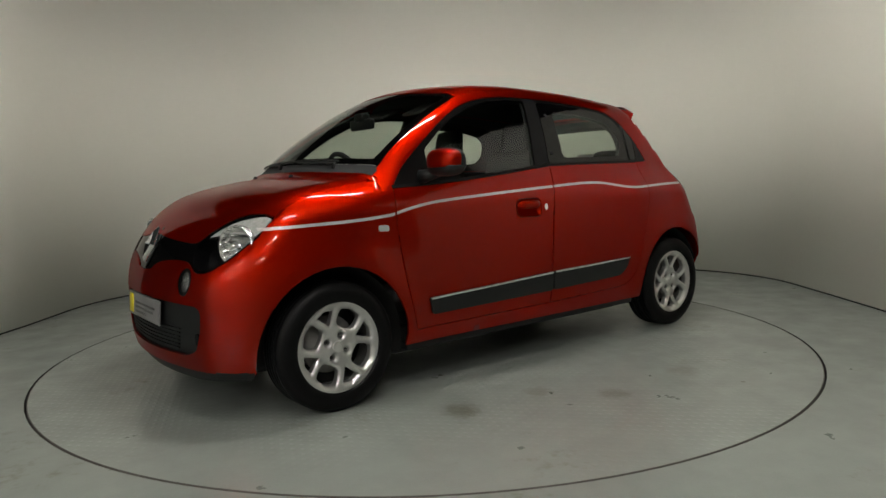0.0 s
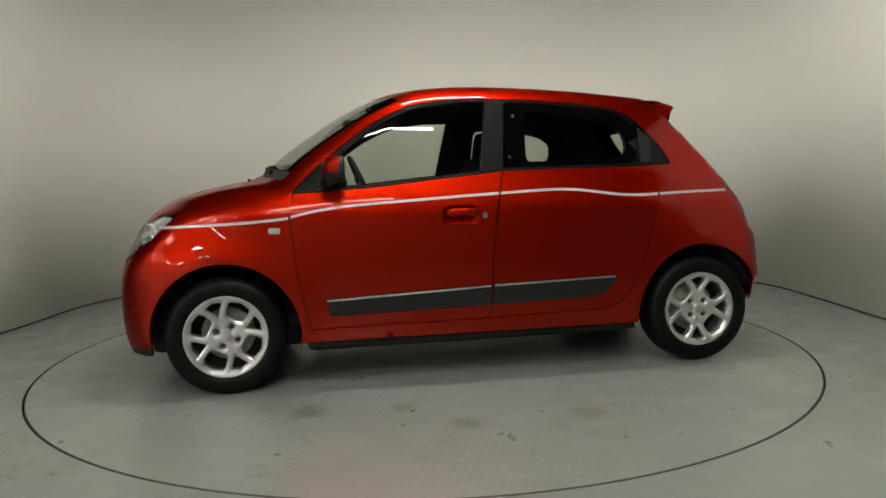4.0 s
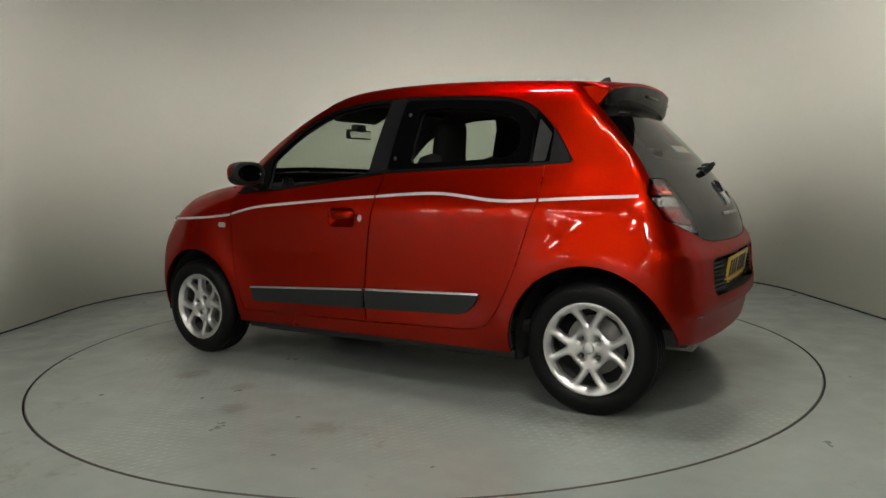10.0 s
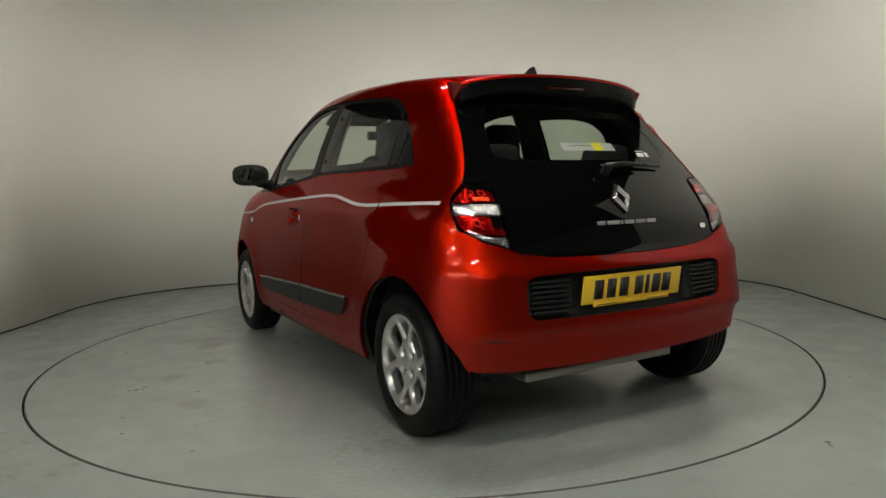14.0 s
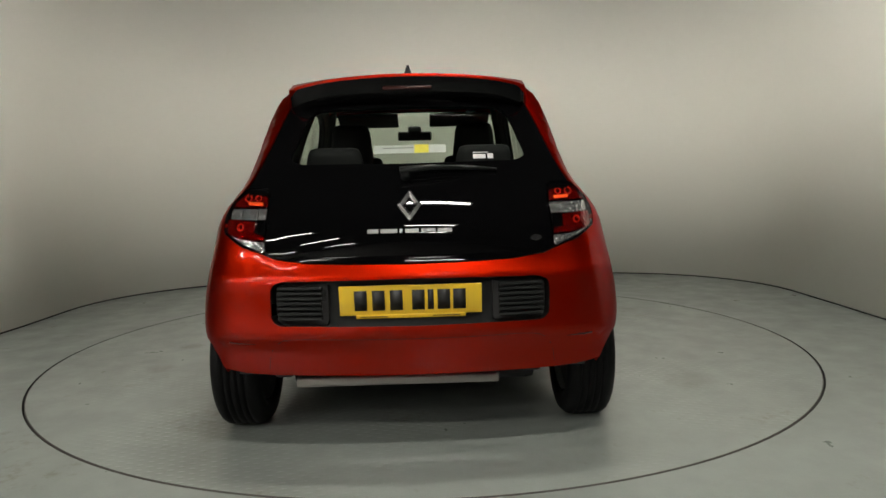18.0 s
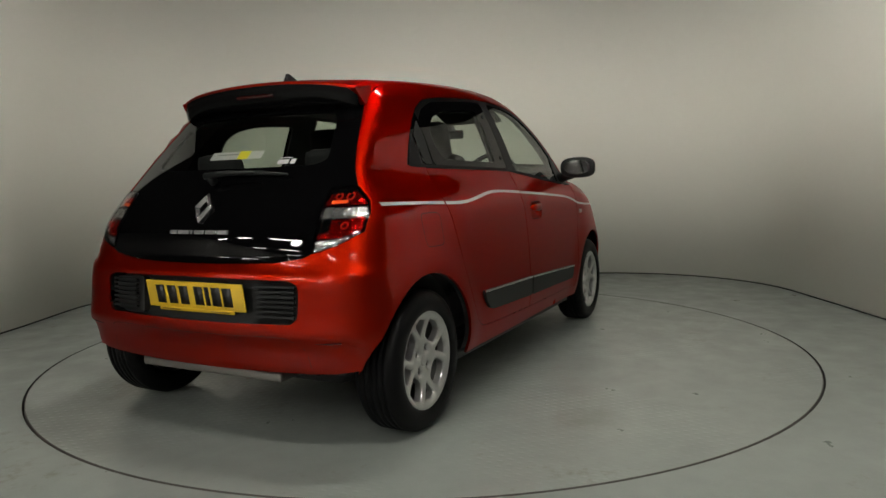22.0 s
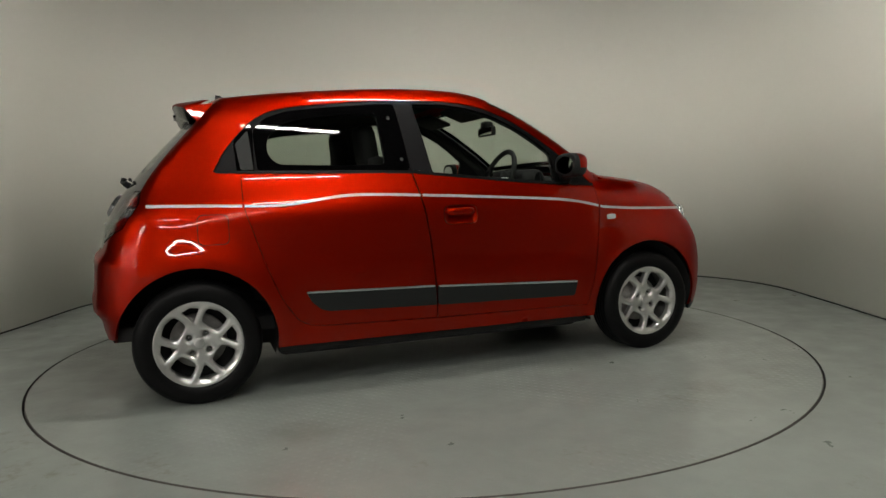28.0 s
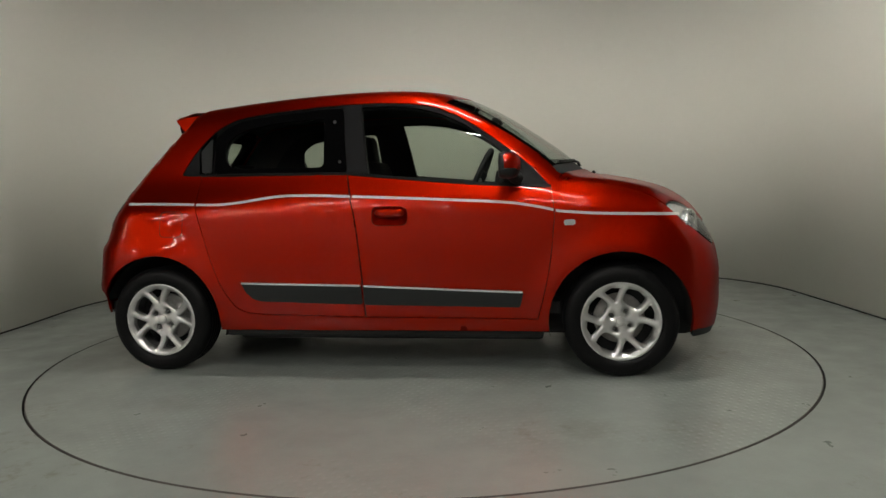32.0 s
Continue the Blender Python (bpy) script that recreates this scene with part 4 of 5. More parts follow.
    bm = bmesh.new()
    box(bm, (0.0, -0.20, -0.068), (0.007, 0.20, -0.054), bevel=0.002)
    part("plate_holder", bm, M_YELLOW, plate, "yellow tab below the plate")
    for y0 in (-0.205, -0.140, -0.075, 0.005, 0.062, 0.098, 0.155):
        bm = bmesh.new()
        w = 0.022 if abs(y0 - 0.062) < 0.001 else 0.046
        box(bm, (0.0042, y0, -0.038), (0.0055, y0 + w, 0.038))
        part("print_bar", bm, M_INK, plate)
    for y0 in (-0.185, 0.08):
        bm = bmesh.new()
        box(bm, (0.0072, y0, -0.0625), (0.0080, y0 + 0.10, -0.0595))
        part("print_bar", bm, M_INK, plate)
    # wiper on the tailgate
    w = new("rear_wiper")
    w.parent = car
    P = lambda y, z, l: Vector(meet("rear", [y], [z])[0]) + Vector(skin_normal(meet("rear", [y], [z]))[0]) * l
    bm = bmesh.new()
    tube(bm, [P(0.01, 1.030, 0.0), P(0.01, 1.030, 0.040)], [0.019, 0.014], 14)
    part("pivot", bm, M_PLASTIC, w, "black wiper pivot")
    bm = bmesh.new()
    tube(bm, [P(0.03, 1.030, 0.040), P(-0.08, 1.040, 0.040), P(-0.20, 1.045, 0.028)], [0.014, 0.011, 0.006], 8)
    part("arm", bm, M_PLASTIC, w, "black wiper arm")
    bm = bmesh.new()
    tube(bm, [P(0.02, 1.052, 0.012), P(-0.10, 1.056, 0.014), P(-0.22, 1.054, 0.014), P(-0.34, 1.046, 0.012)], [0.005, 0.009, 0.009, 0.005], 6)
    part("blade", bm, M_PLASTIC, w, "black rubber blade")
    # heat shield bar under the tail
    bm = bmesh.new()
    box(bm, (-1.60, -0.33, 0.235), (-1.45, 0.45, 0.275), bevel=0.012)
    part("exhaust_box", bm, M_STEEL, car, "dull grey exhaust box under the tail")
    for y in (0.50, -0.46):
        bm = bmesh.new()
        box(bm, (-1.58, y - 0.035, 0.27), (-1.50, y + 0.035, 0.33), bevel=0.015)
        part("bracket", bm, M_INNER, car, "black underbody bracket")


def spoiler(car):
    xr = spline([(-0.55, -1.19), (-0.494, -1.238), (-0.40, -1.275), (-0.22, -1.300), (0.0, -1.308), (0.22, -1.300), (0.40, -1.275), (0.494, -1.238), (0.55, -1.19)])
    ys = np.linspace(-0.494, 0.494, 41)
    rows_top, rows_low = [], []
    top_z = lambda x, y: float(top_mid(x)) - 0.150 * y * y + 0.003
    for y in ys.tolist():
        e = abs(y) / 0.494
        a = -1.13 - 0.03 * (1 - e)
        b = min(float(xr(y)), a - 0.02)
        fall = 0.020 * e**5
        zt = top_z(b, y) - fall
        rows_top.append([(a + (b - a) * t, y, top_z(a + (b - a) * t, y) - fall * t - 0.004 * (t == 0)) for t in (0.0, 0.2, 0.4, 0.6, 0.8, 0.94)] + [(b, y, zt - 0.004), (b + 0.002, y, zt - 0.012)])
        g = float(tail(1.335)) + 0.28 * y * y
        drop = 0.062 + 0.012 * e**4
        rows_low.append([(b + 0.002, y * 0.998, zt - 0.012), (b + 0.006, y * 0.996, zt - 0.030), (b + 0.012, y * 0.990, zt - drop), (b + 0.6 * (g - b), y * 0.975, zt - drop - 0.016), (g + 0.01, y * 0.955, 1.335), (g + 0.05, y * 0.95, 1.36)])
    for name, rows, mat, label in (("spoiler", rows_top, M_RED, ""), ("spoiler_underside", rows_low, M_UNDERSIDE, "glossy black underside of the spoiler")):
        bm = bmesh.new()
        vs = [[bm.verts.new(p) for p in r] for r in rows]
        for r, q in zip(vs, vs[1:]):
            for i in range(len(r) - 1):
                bm.faces.new((r[i], q[i], q[i + 1], r[i + 1]))
        bm.faces.new(vs[0])
        bm.faces.new(vs[-1][::-1])
        bmesh.ops.recalc_face_normals(bm, faces=bm.faces)
        part(name, bm, mat, car, label)
    for k in (1, -1):
        bm = bmesh.new()
        wedge = [(-1.112, 1.428), (-1.180, 1.421), (-1.245, 1.411), (-1.253, 1.405), (-1.238, 1.386), (-1.208, 1.350), (-1.194, 1.340), (-1.180, 1.346), (-1.150, 1.382)]
        rows = [[bm.verts.new((x * g + ox, k * (y + 0.20 * (1.42 - z)), z)) for x, z in wedge] for y, g, ox in ((0.450, 1.0, 0.0), (0.485, 1.0, 0.0), (0.491, 0.95, -0.059))]
        bm.faces.new(rows[0])
        bm.faces.new(rows[-1])
        for a, b in zip(rows, rows[1:]):
            for i in range(len(wedge)):
                bm.faces.new((a[i], a[(i + 1) % len(wedge)], b[(i + 1) % len(wedge)], b[i]))
        bmesh.ops.recalc_face_normals(bm, faces=bm.faces)
        part("spoiler_end", bm, M_RED, car, "red end of the roof spoiler", smooth=False)
    bm = bmesh.new()
    box(bm, (-1.306, -0.10, 1.392), (-1.280, 0.10, 1.406), bevel=0.004)
    part("high_brake_light", bm, M_BRAKE, car, "dark red high brake light")
    bm = bmesh.new()
    z = float(meet("top", [-1.045], [0.0])[0][2])
    a = [bm.verts.new(p) for p in ((-1.00, 0.022, z - 0.004), (-1.085, 0.018, z - 0.008), (-1.085, -0.018, z - 0.008), (-1.00, -0.022, z - 0.004))]
    b = [bm.verts.new(p) for p in ((-1.055, 0.004, z + 0.034), (-1.078, 0.004, z + 0.036), (-1.078, -0.004, z + 0.036), (-1.055, -0.004, z + 0.034))]
    bm.faces.new(b)
    for i in range(4):
        bm.faces.new((a[i], a[(i + 1) % 4], b[(i + 1) % 4], b[i]))
    part("antenna", bm, M_PLASTIC, car, "small black fin antenna", smooth=False)


SIDE_GLASS_F = rounded([(0.665, 1.000), (0.467, 1.014), (0.062, 1.053), (-0.050, 1.063), (-0.112, 1.428), (0.05, 1.428), (0.20, 1.410), (0.33, 1.374), (0.46, 1.310), (0.56, 1.240), (0.665, 1.155)], 0.015)
SIDE_GLASS_R = rounded([(-0.172, 1.076), (-0.625, 1.083), (-0.935, 1.087), (-0.945, 1.285), (-0.88, 1.345), (-0.78, 1.382), (-0.60, 1.402), (-0.354, 1.422), (-0.215, 1.427)], 0.02)
CLEAR_R = rounded([(-0.30, 1.105), (-0.60, 1.108), (-0.84, 1.115), (-0.885, 1.17), (-0.875, 1.26), (-0.80, 1.318), (-0.66, 1.350), (-0.50, 1.365), (-0.315, 1.375)], 0.035)


def greenhouse(car, doors):
    for mir in (False, True):
        fd, rd = doors[mir]
        k = -1 if mir else 1
        skin("window_frame", [("side", GREENHOUSE, [SIDE_GLASS_F, SIDE_GLASS_R])], M_FRAME, car, "black window frames", mirror=mir, lift=-0.003, shut=0.001)
        skin("door_pillar", [("side", [(-0.056, 1.066), (-0.166, 1.078), (-0.209, 1.428), (-0.200, 1.441), (-0.112, 1.444), (-0.118, 1.428)], ())], M_PILLAR, car, "satin dark grey pillar between the doors", mirror=mir, lift=-0.0015, flange=0.003)
        skin("window_seal", [("side", BELT + BELT_REAR[1:] + [(-1.09, 1.0755), (-1.13, 1.079), (-1.13, 1.091)] + [(x, z + 0.013) for x, z in (BELT_REAR[::-1] + BELT[::-1][1:])], ())], M_RUBBER, car, "black rubber seal along the waist", mirror=mir, lift=0.001, fine=0.04)
        skin("window_glass", [("side", SIDE_GLASS_F, ())], M_GLASS, fd, "clear side glass", mirror=mir, lift=-0.008, flange=0.003).visible_shadow = False
        gl = skin("window_glass", [("side", SIDE_GLASS_R, [CLEAR_R])], M_BLACK, rd, "black-bordered hinged side glass", mirror=mir, lift=-0.001, flange=0.006)
        skin("window_pane", [("side", CLEAR_R, ())], M_GLASS_REAR, gl, "tinted clear part of the glass", mirror=mir, lift=-0.001, flange=0.003).visible_shadow = False
        corner = [(-1.030, 1.084), (-1.128, 1.086), (-1.085, 1.166), (-1.062, 1.203), (-1.036, 1.236), (-1.040, 1.19)]
        skin("quarter_trim", [("side", corner, ())], M_PILLAR, rd, "black triangular trim behind the side window", mirror=mir, lift=0.0005, flange=0.004, fine=0.02)
        edge = [(-0.950, 1.088), (-1.030, 1.090), (-1.036, 1.236), (-0.990, 1.287), (-0.952, 1.318), (-0.945, 1.285)]
        skin("window_corner", [("side", edge, ())], M_BLACK, rd, "glossy black corner of the window", mirror=mir, lift=-0.0005, flange=0.004, fine=0.02)
        post = [(-0.952, 1.090), (-1.012, 1.092), (-1.030, 1.215), (-0.966, 1.285)]
        skin("window_post", [("side", rounded(post, 0.01), ())], M_PLASTIC, rd, "black plastic post behind the glass", mirror=mir, lift=0.003)
        for x, z in ((-0.255, 1.350), (-0.212, 1.132)):
            skin("hinge_cap", [("side", ring(x, z, 0.009, 0.010, 10), ())], M_INNER, rd, "small black hinge cap", mirror=mir, lift=0.002, flange=0.004, fine=0.01)
        # silver stripe along the waist, cut at the seams
        st = curve([(1.545, 0.822), (1.40, 0.827), (1.24, 0.832), (1.10, 0.838), (0.951, 0.850), (0.922, 0.856), (0.806, 0.881), (0.661, 0.901), (0.375, 0.919), (0.090, 0.935), (-0.136, 0.946), (-0.334, 0.955), (-0.475, 0.957),
                    (-0.573, 0.951), (-0.671, 0.938), (-0.783, 0.923), (-0.895, 0.917), (-1.019, 0.920), (-1.175, 0.925), (-1.44, 0.930)], 4)
        for x0, x1, owner in ((1.56, 0.926, car), (0.914, -0.130, fd), (-0.140, -1.009, rd), (-1.021, -1.5, car)):
            seg = [p for p in st if x1 <= p[0] <= x0]
            zs = np.interp([x0, x1], [p[0] for p in st][::-1], [p[1] for p in st][::-1])
            seg = ([(x0, float(zs[0]))] if x0 < 1.5 else []) + seg + ([(x1, float(zs[1]))] if x1 > -1.4 else [])
            skin("stripe", [("side", [(x, z + 0.0065) for x, z in seg] + [(x, z - 0.0065) for x, z in seg[::-1]], ())], M_STRIPE, owner, "silver stripe", mirror=mir, lift=0.0012, flange=0.001, gap=0.05)
        # black rub strips with a bright upper edge
        lowf = [(0.760, 0.446), (-0.074, 0.482), (-0.071, 0.380), (0.742, 0.364)]
        lowr = [(-0.088, 0.484), (-0.748, 0.500), (-0.722, 0.447), (-0.680, 0.410), (-0.640, 0.398), (-0.083, 0.381)]
        for owner, poly, edge in ((fd, lowf, (lowf[0], lowf[1])), (rd, lowr, (lowr[0], lowr[1]))):
            t = skin("rub_strip", [("side", rounded(poly, 0.012), ())], M_PLASTIC, owner, "black plastic rub strip", mirror=mir, lift=0.014, flange=0.015)
            (xa, za), (xb, zb) = edge
            skin("bright_edge", [("side", [(xa - 0.004, za + 0.001), (xb + 0.004, zb + 0.001), (xb + 0.004, zb - 0.009), (xa - 0.006, za - 0.009)], ())], M_CHROME, t, "bright metal edge", mirror=mir, lift=0.0165, flange=0.006)
        # door pull in its dish, lock and side indicator
        door_handle(fd, mir)
        if not mir:
            skin("door_lock", [("side", ring(-0.052, 0.838, 0.013, 0.018, 14), ())], M_CHROME, fd, "round metal lock", mirror=mir, lift=0.004, flange=0.004, fine=0.01)
        else:
            flap = rounded([(-1.226, 0.745), (-1.085, 0.745), (-1.085, 0.885), (-1.226, 0.885)], 0.03)
            inner = [(x * 0.955 - 0.0520, 0.815 + (z - 0.815) * 0.955) for x, z in flap]
            skin("fuel_flap_seam", [("side", flap, [inner])], M_GAP, car, "dark outline of the fuel flap", mirror=mir, lift=0.0005, flange=0, gap=0.05, fine=0.02)
        skin("side_indicator", [("side", rounded([(1.022, 0.780), (0.966, 0.778), (0.966, 0.806), (1.022, 0.808)], 0.012), ())], M_LAMP_CLEAR, car, "clear side indicator", mirror=mir, lift=0.004, flange=0.005, fine=0.015)
        mirror_pod(fd, k)


def door_handle(door, mir):
    """A hollow pressed into the door and a rounded pull bar across it."""
    k = -1 if mir else 1
    p, t = sheet("side", HANDLE_DISH, (), 0.012, 0.012)
    rim = np.array(dense(HANDLE_DISH, 0.008))
    gap = np.sqrt(((p[:, None, ::2] - rim[None]) ** 2).sum(-1)).min(1)
    p = p - skin_normal(p) * (0.001 + 0.026 * np.minimum(gap / 0.034, 1) ** 0.8)[:, None]
    bm = bmesh.new()
    vs = [bm.verts.new((x, k * y, z)) for x, y, z in p.tolist()]
    for f in t:
        bm.faces.new([vs[i] for i in f])
    bmesh.ops.delete(bm, geom=[v for v in bm.verts if not v.link_faces], context="VERTS")
    bmesh.ops.recalc_face_normals(bm, faces=bm.faces)
    if sum(f.normal.y for f in bm.faces) * k < 0:
        bmesh.ops.reverse_faces(bm, faces=bm.faces)
    part("handle_dish", bm, M_RED, door, "hollow behind the door handle")
    bm = bmesh.new()
    n, rows = 12, []
    for u in np.linspace(-1, 1, 19):
        x = 0.071 + 0.080 * u
        c = meet("side", [x], [0.856])[0]
        thin = max(1 - abs(u) ** 6, 0.02) ** 0.5
        out = 0.012 - 0.016 * abs(u) ** 4
        rows.append([bm.verts.new((x, k * (c[1] + out + 0.011 * thin * math.sin(a)), c[2] + 0.021 * thin * math.cos(a))) for a in np.linspace(0, 2 * math.pi, n + 1)[:-1]])
    for q, r in zip(rows, rows[1:]):
        for i in range(n):
            bm.faces.new((q[i], q[(i + 1) % n], r[(i + 1) % n], r[i]))
    bm.faces.new(rows[0])
    bm.faces.new(rows[-1])
    bmesh.ops.recalc_face_normals(bm, faces=bm.faces)
    part("door_handle", bm, M_RED, door, "red door handle")


def faceted_badge(kind, cy, cz, w, h, parent, hole=0.46):
    """A raised chrome diamond with a ridge round its open middle."""
    loop = lambda g: [(cy + g * w * a, cz + g * h * b) for a, b in ((0, 1), (0.20, 0.84), (1, 0), (0.20, -0.84), (0, -1), (-0.20, -0.84), (-1, 0), (-0.20, 0.84))]
    rows = []
    bm = bmesh.new()
    for g, lift in ((1.0, 0.0), (0.98, 0.008), (0.5 + hole / 2, 0.018), (hole, 0.005), (hole, 0.0)):
        uv = loop(g)
        p = meet(kind, [q[0] for q in uv], [q[1] for q in uv])
        p = p + skin_normal(p) * lift
        rows.append([bm.verts.new(q) for q in p.tolist()])
    for a, b in zip(rows, rows[1:]):
        for i in range(8):
            bm.faces.new((a[i], a[(i + 1) % 8], b[(i + 1) % 8], b[i]))
    bmesh.ops.recalc_face_normals(bm, faces=bm.faces)
    out = sum((1 if kind == "front" else -1) * f.normal.x for f in bm.faces)
    if out < 0:
        bmesh.ops.reverse_faces(bm, faces=bm.faces)
    part("badge", bm, M_CHROME, parent, "chrome diamond badge", smooth=False)


def mirror_pod(door, k):
    pod = new("door_mirror")
    pod.parent = door

    def blob(cx, cy, cz, ax, ay, az, cut_lo, cut_hi, back):
        bm = bmesh.new()
        bmesh.ops.create_uvsphere(bm, u_segments=28, v_segments=18, radius=1.0)
        for v in bm.verts:
            p = v.co
            q = [math.copysign(abs(c) ** 0.72, c) for c in p]
            n = Vector((q[0], q[1], q[2]))
            x = n.x * ax
            if x < back:
                x = back + (x - back) * 0.06
            v.co = (cx + x, k * (cy + n.y * ay * (1 - 0.12 * n.x)), cz + min(max(n.z * az, cut_lo), cut_hi))
        if k < 0:
            bmesh.ops.reverse_faces(bm, faces=bm.faces)
        return bm

    part("cap", blob(0.692, 0.882, 1.088, 0.064, 0.106, 0.060, -0.028, 1, -0.034), M_RED, pod, "red mirror cap")
    part("housing", blob(0.691, 0.882, 1.080, 0.062, 0.107, 0.062, -1, -0.012, -0.037), M_PLASTIC, pod, "black lower mirror housing")
    part("rim", blob(0.676, 0.881, 1.084, 0.042, 0.110, 0.065, -1, 1, -0.024), M_PLASTIC, pod, "black mirror rim")
    bm = bmesh.new()
    pts = ring(0.879, 1.084, 0.086, 0.046, 20)
    a = [bm.verts.new((0.6495, k * y, z)) for y, z in pts]
    b = [bm.verts.new((0.652, k * y, z)) for y, z in pts]
    bm.faces.new(a)
    for i in range(20):
        bm.faces.new((a[i], a[(i + 1) % 20], b[(i + 1) % 20], b[i]))
    bmesh.ops.recalc_face_normals(bm, faces=bm.faces)
    part("mirror_glass", bm, M_MIRROR, pod, "mirror glass", smooth=False)
    bm = bmesh.new()
    tube(bm, [(0.73, k * 0.745, 1.020), (0.715, k * 0.79, 1.028), (0.70, k * 0.84, 1.040)], [0.036, 0.028, 0.026], 12)
    part("arm", bm, M_PLASTIC, pod, "black mirror foot")


def wheel(car, wx, sgn, turn):
    w = new("wheel")
    w.parent = car
    w.location = (wx, sgn * 0.712, 0.287)
    w.rotation_euler = (0, 0, 0 if sgn > 0 else math.pi)
    bm = bmesh.new()
    R = 0.289
    prof = [(0.201, 0.086), (0.210, 0.094), (0.230, 0.0975), (0.250, 0.0965), (0.266, 0.091), (0.278, 0.082), (0.285, 0.071), (R, 0.060)]
    for y in (0.040, 0.014, -0.014, -0.040):
        prof += [(R, y + 0.0045), (R - 0.007, y + 0.0035), (R - 0.007, y - 0.0035), (R, y - 0.0045)]
    prof += [(R, -0.060), (0.285, -0.071), (0.266, -0.091), (0.230, -0.0975), (0.201, -0.086), (0.197, 0.0)]
    lathe(bm, prof, 72, close=True)
    part("tyre", bm, M_RUBBER, w, "black rubber tyre")
    # rim face with four large and four small openings and four bolt holes
    RR = 0.2035
    polar = lambda r, a: (r * RR * math.cos(radians(a + turn)), r * RR * math.sin(radians(a + turn)))
    holes = []
    for q in range(4):
        a = 90 * q
        holes.append(rounded([polar(0.49, a + 45 - 24), polar(0.66, a + 45 - 22.5), polar(0.835, a + 45 - 18), polar(0.87, a + 45), polar(0.835, a + 45 + 18), polar(0.66, a + 45 + 22.5), polar(0.49, a + 45 + 24), polar(0.425, a + 45)], 0.014))
        holes.append(rounded([polar(0.49, a), polar(0.82, a - 14.5), polar(0.86, a), polar(0.82, a + 14.5)], 0.009))
        holes.append([(polar(0.262, a + 45)[0] + 0.0145 * math.cos(t), polar(0.262, a + 45)[1] + 0.0145 * math.sin(t)) for t in np.linspace(0, 2 * math.pi, 11)[:-1]])
    dish = spline([(0.0, 0.066), (0.04, 0.067), (0.075, 0.070), (0.12, 0.076), (0.165, 0.081), (0.185, 0.083), (0.195, 0.088), (0.204, 0.085)])
    rims = np.array([q for h in holes for q in dense(h, 0.006)])

    def face(u, v):
        gap = np.sqrt(((np.stack([u, v], -1)[:, None] - rims[None]) ** 2).sum(-1)).min(1)
        return np.stack([u, dish(np.hypot(u, v)) - 0.011 * (1 - np.minimum(gap / 0.019, 1)) ** 2, v], -1)

    p, t = sheet(face, ring(0, 0, RR, RR, 64), holes, 0.009, 0.009)
    bm = bmesh.new()
    vs = [bm.verts.new(q) for q in p.tolist()]
    for f in t:
        bm.faces.new([vs[i] for i in f])
    bmesh.ops.delete(bm, geom=[v for v in bm.verts if not v.link_faces], context="VERTS")
    bmesh.ops.recalc_face_normals(bm, faces=bm.faces)
    if sum(f.normal.y for f in bm.faces) < 0:
        bmesh.ops.reverse_faces(bm, faces=bm.faces)
    rim_edges = [e for e in bm.edges if e.is_boundary]
    top = list({v for e in rim_edges for v in e.verts})
    ext = bmesh.ops.extrude_edge_only(bm, edges=rim_edges)["geom"]
    mid = [g for g in ext if isinstance(g, bmesh.types.BMVert)]
    for v in mid:
        r = math.hypot(v.co.x, v.co.z)
        v.co.y -= 0.006
    ext = bmesh.ops.extrude_edge_only(bm, edges=[g for g in ext if isinstance(g, bmesh.types.BMEdge) and all(v in set(mid) for v in g.verts)])["geom"]
    for v in ext:
        if isinstance(v, bmesh.types.BMVert):
            v.co.y -= 0.024
    bmesh.ops.recalc_face_normals(bm, faces=bm.faces)
    rim = part("rim", bm, M_ALLOY, w, "silver alloy rim with forked spokes")
    mod = rim.modifiers.new("edge", "BEVEL")
    mod.width, mod.segments, mod.limit_method, mod.angle_limit = 0.0025, 2, "ANGLE", radians(50)
    bm = bmesh.new()
    lathe(bm, [(0.2035, 0.083), (0.199, 0.070), (0.192, 0.04), (0.186, 0.0), (0.186, -0.08)], 48)
    part("barrel", bm, M_BARREL, w, "dull inside of the rim")
    bm = bmesh.new()
    lathe(bm, [(0.0005, 0.012), (0.060, 0.012), (0.066, 0.004), (0.068, -0.01), (0.128, -0.012), (0.130, -0.016), (0.130, -0.032), (0.06, -0.034)], 40)
    part("brake_disc", bm, M_DISCSTEEL, w, "dull steel brake disc")
    bm = bmesh.new()
    lathe(bm, [(0.0005, -0.05), (0.186, -0.052)], 40)
    part("hub_shield", bm, M_INNER, w, "black plate behind the brake")
    bm = bmesh.new()
    lathe(bm, [(0.0005, 0.0715), (0.020, 0.0710), (0.025, 0.068), (0.025, 0.06)], 24)
    part("centre_cap", bm, M_ALLOY, w, "silver centre cap")
    for q in range(4):
        bm = bmesh.new()
        x, z = polar(0.262, 90 * q + 45)
        lathe(bm, [(0.0005, 0.056), (0.0060, 0.056), (0.0068, 0.053), (0.0068, 0.04)], 6)
        bmesh.ops.translate(bm, vec=(x, 0, z), verts=bm.verts)
        part("bolt", bm, M_BARREL, w, "dark wheel bolt")
    return w


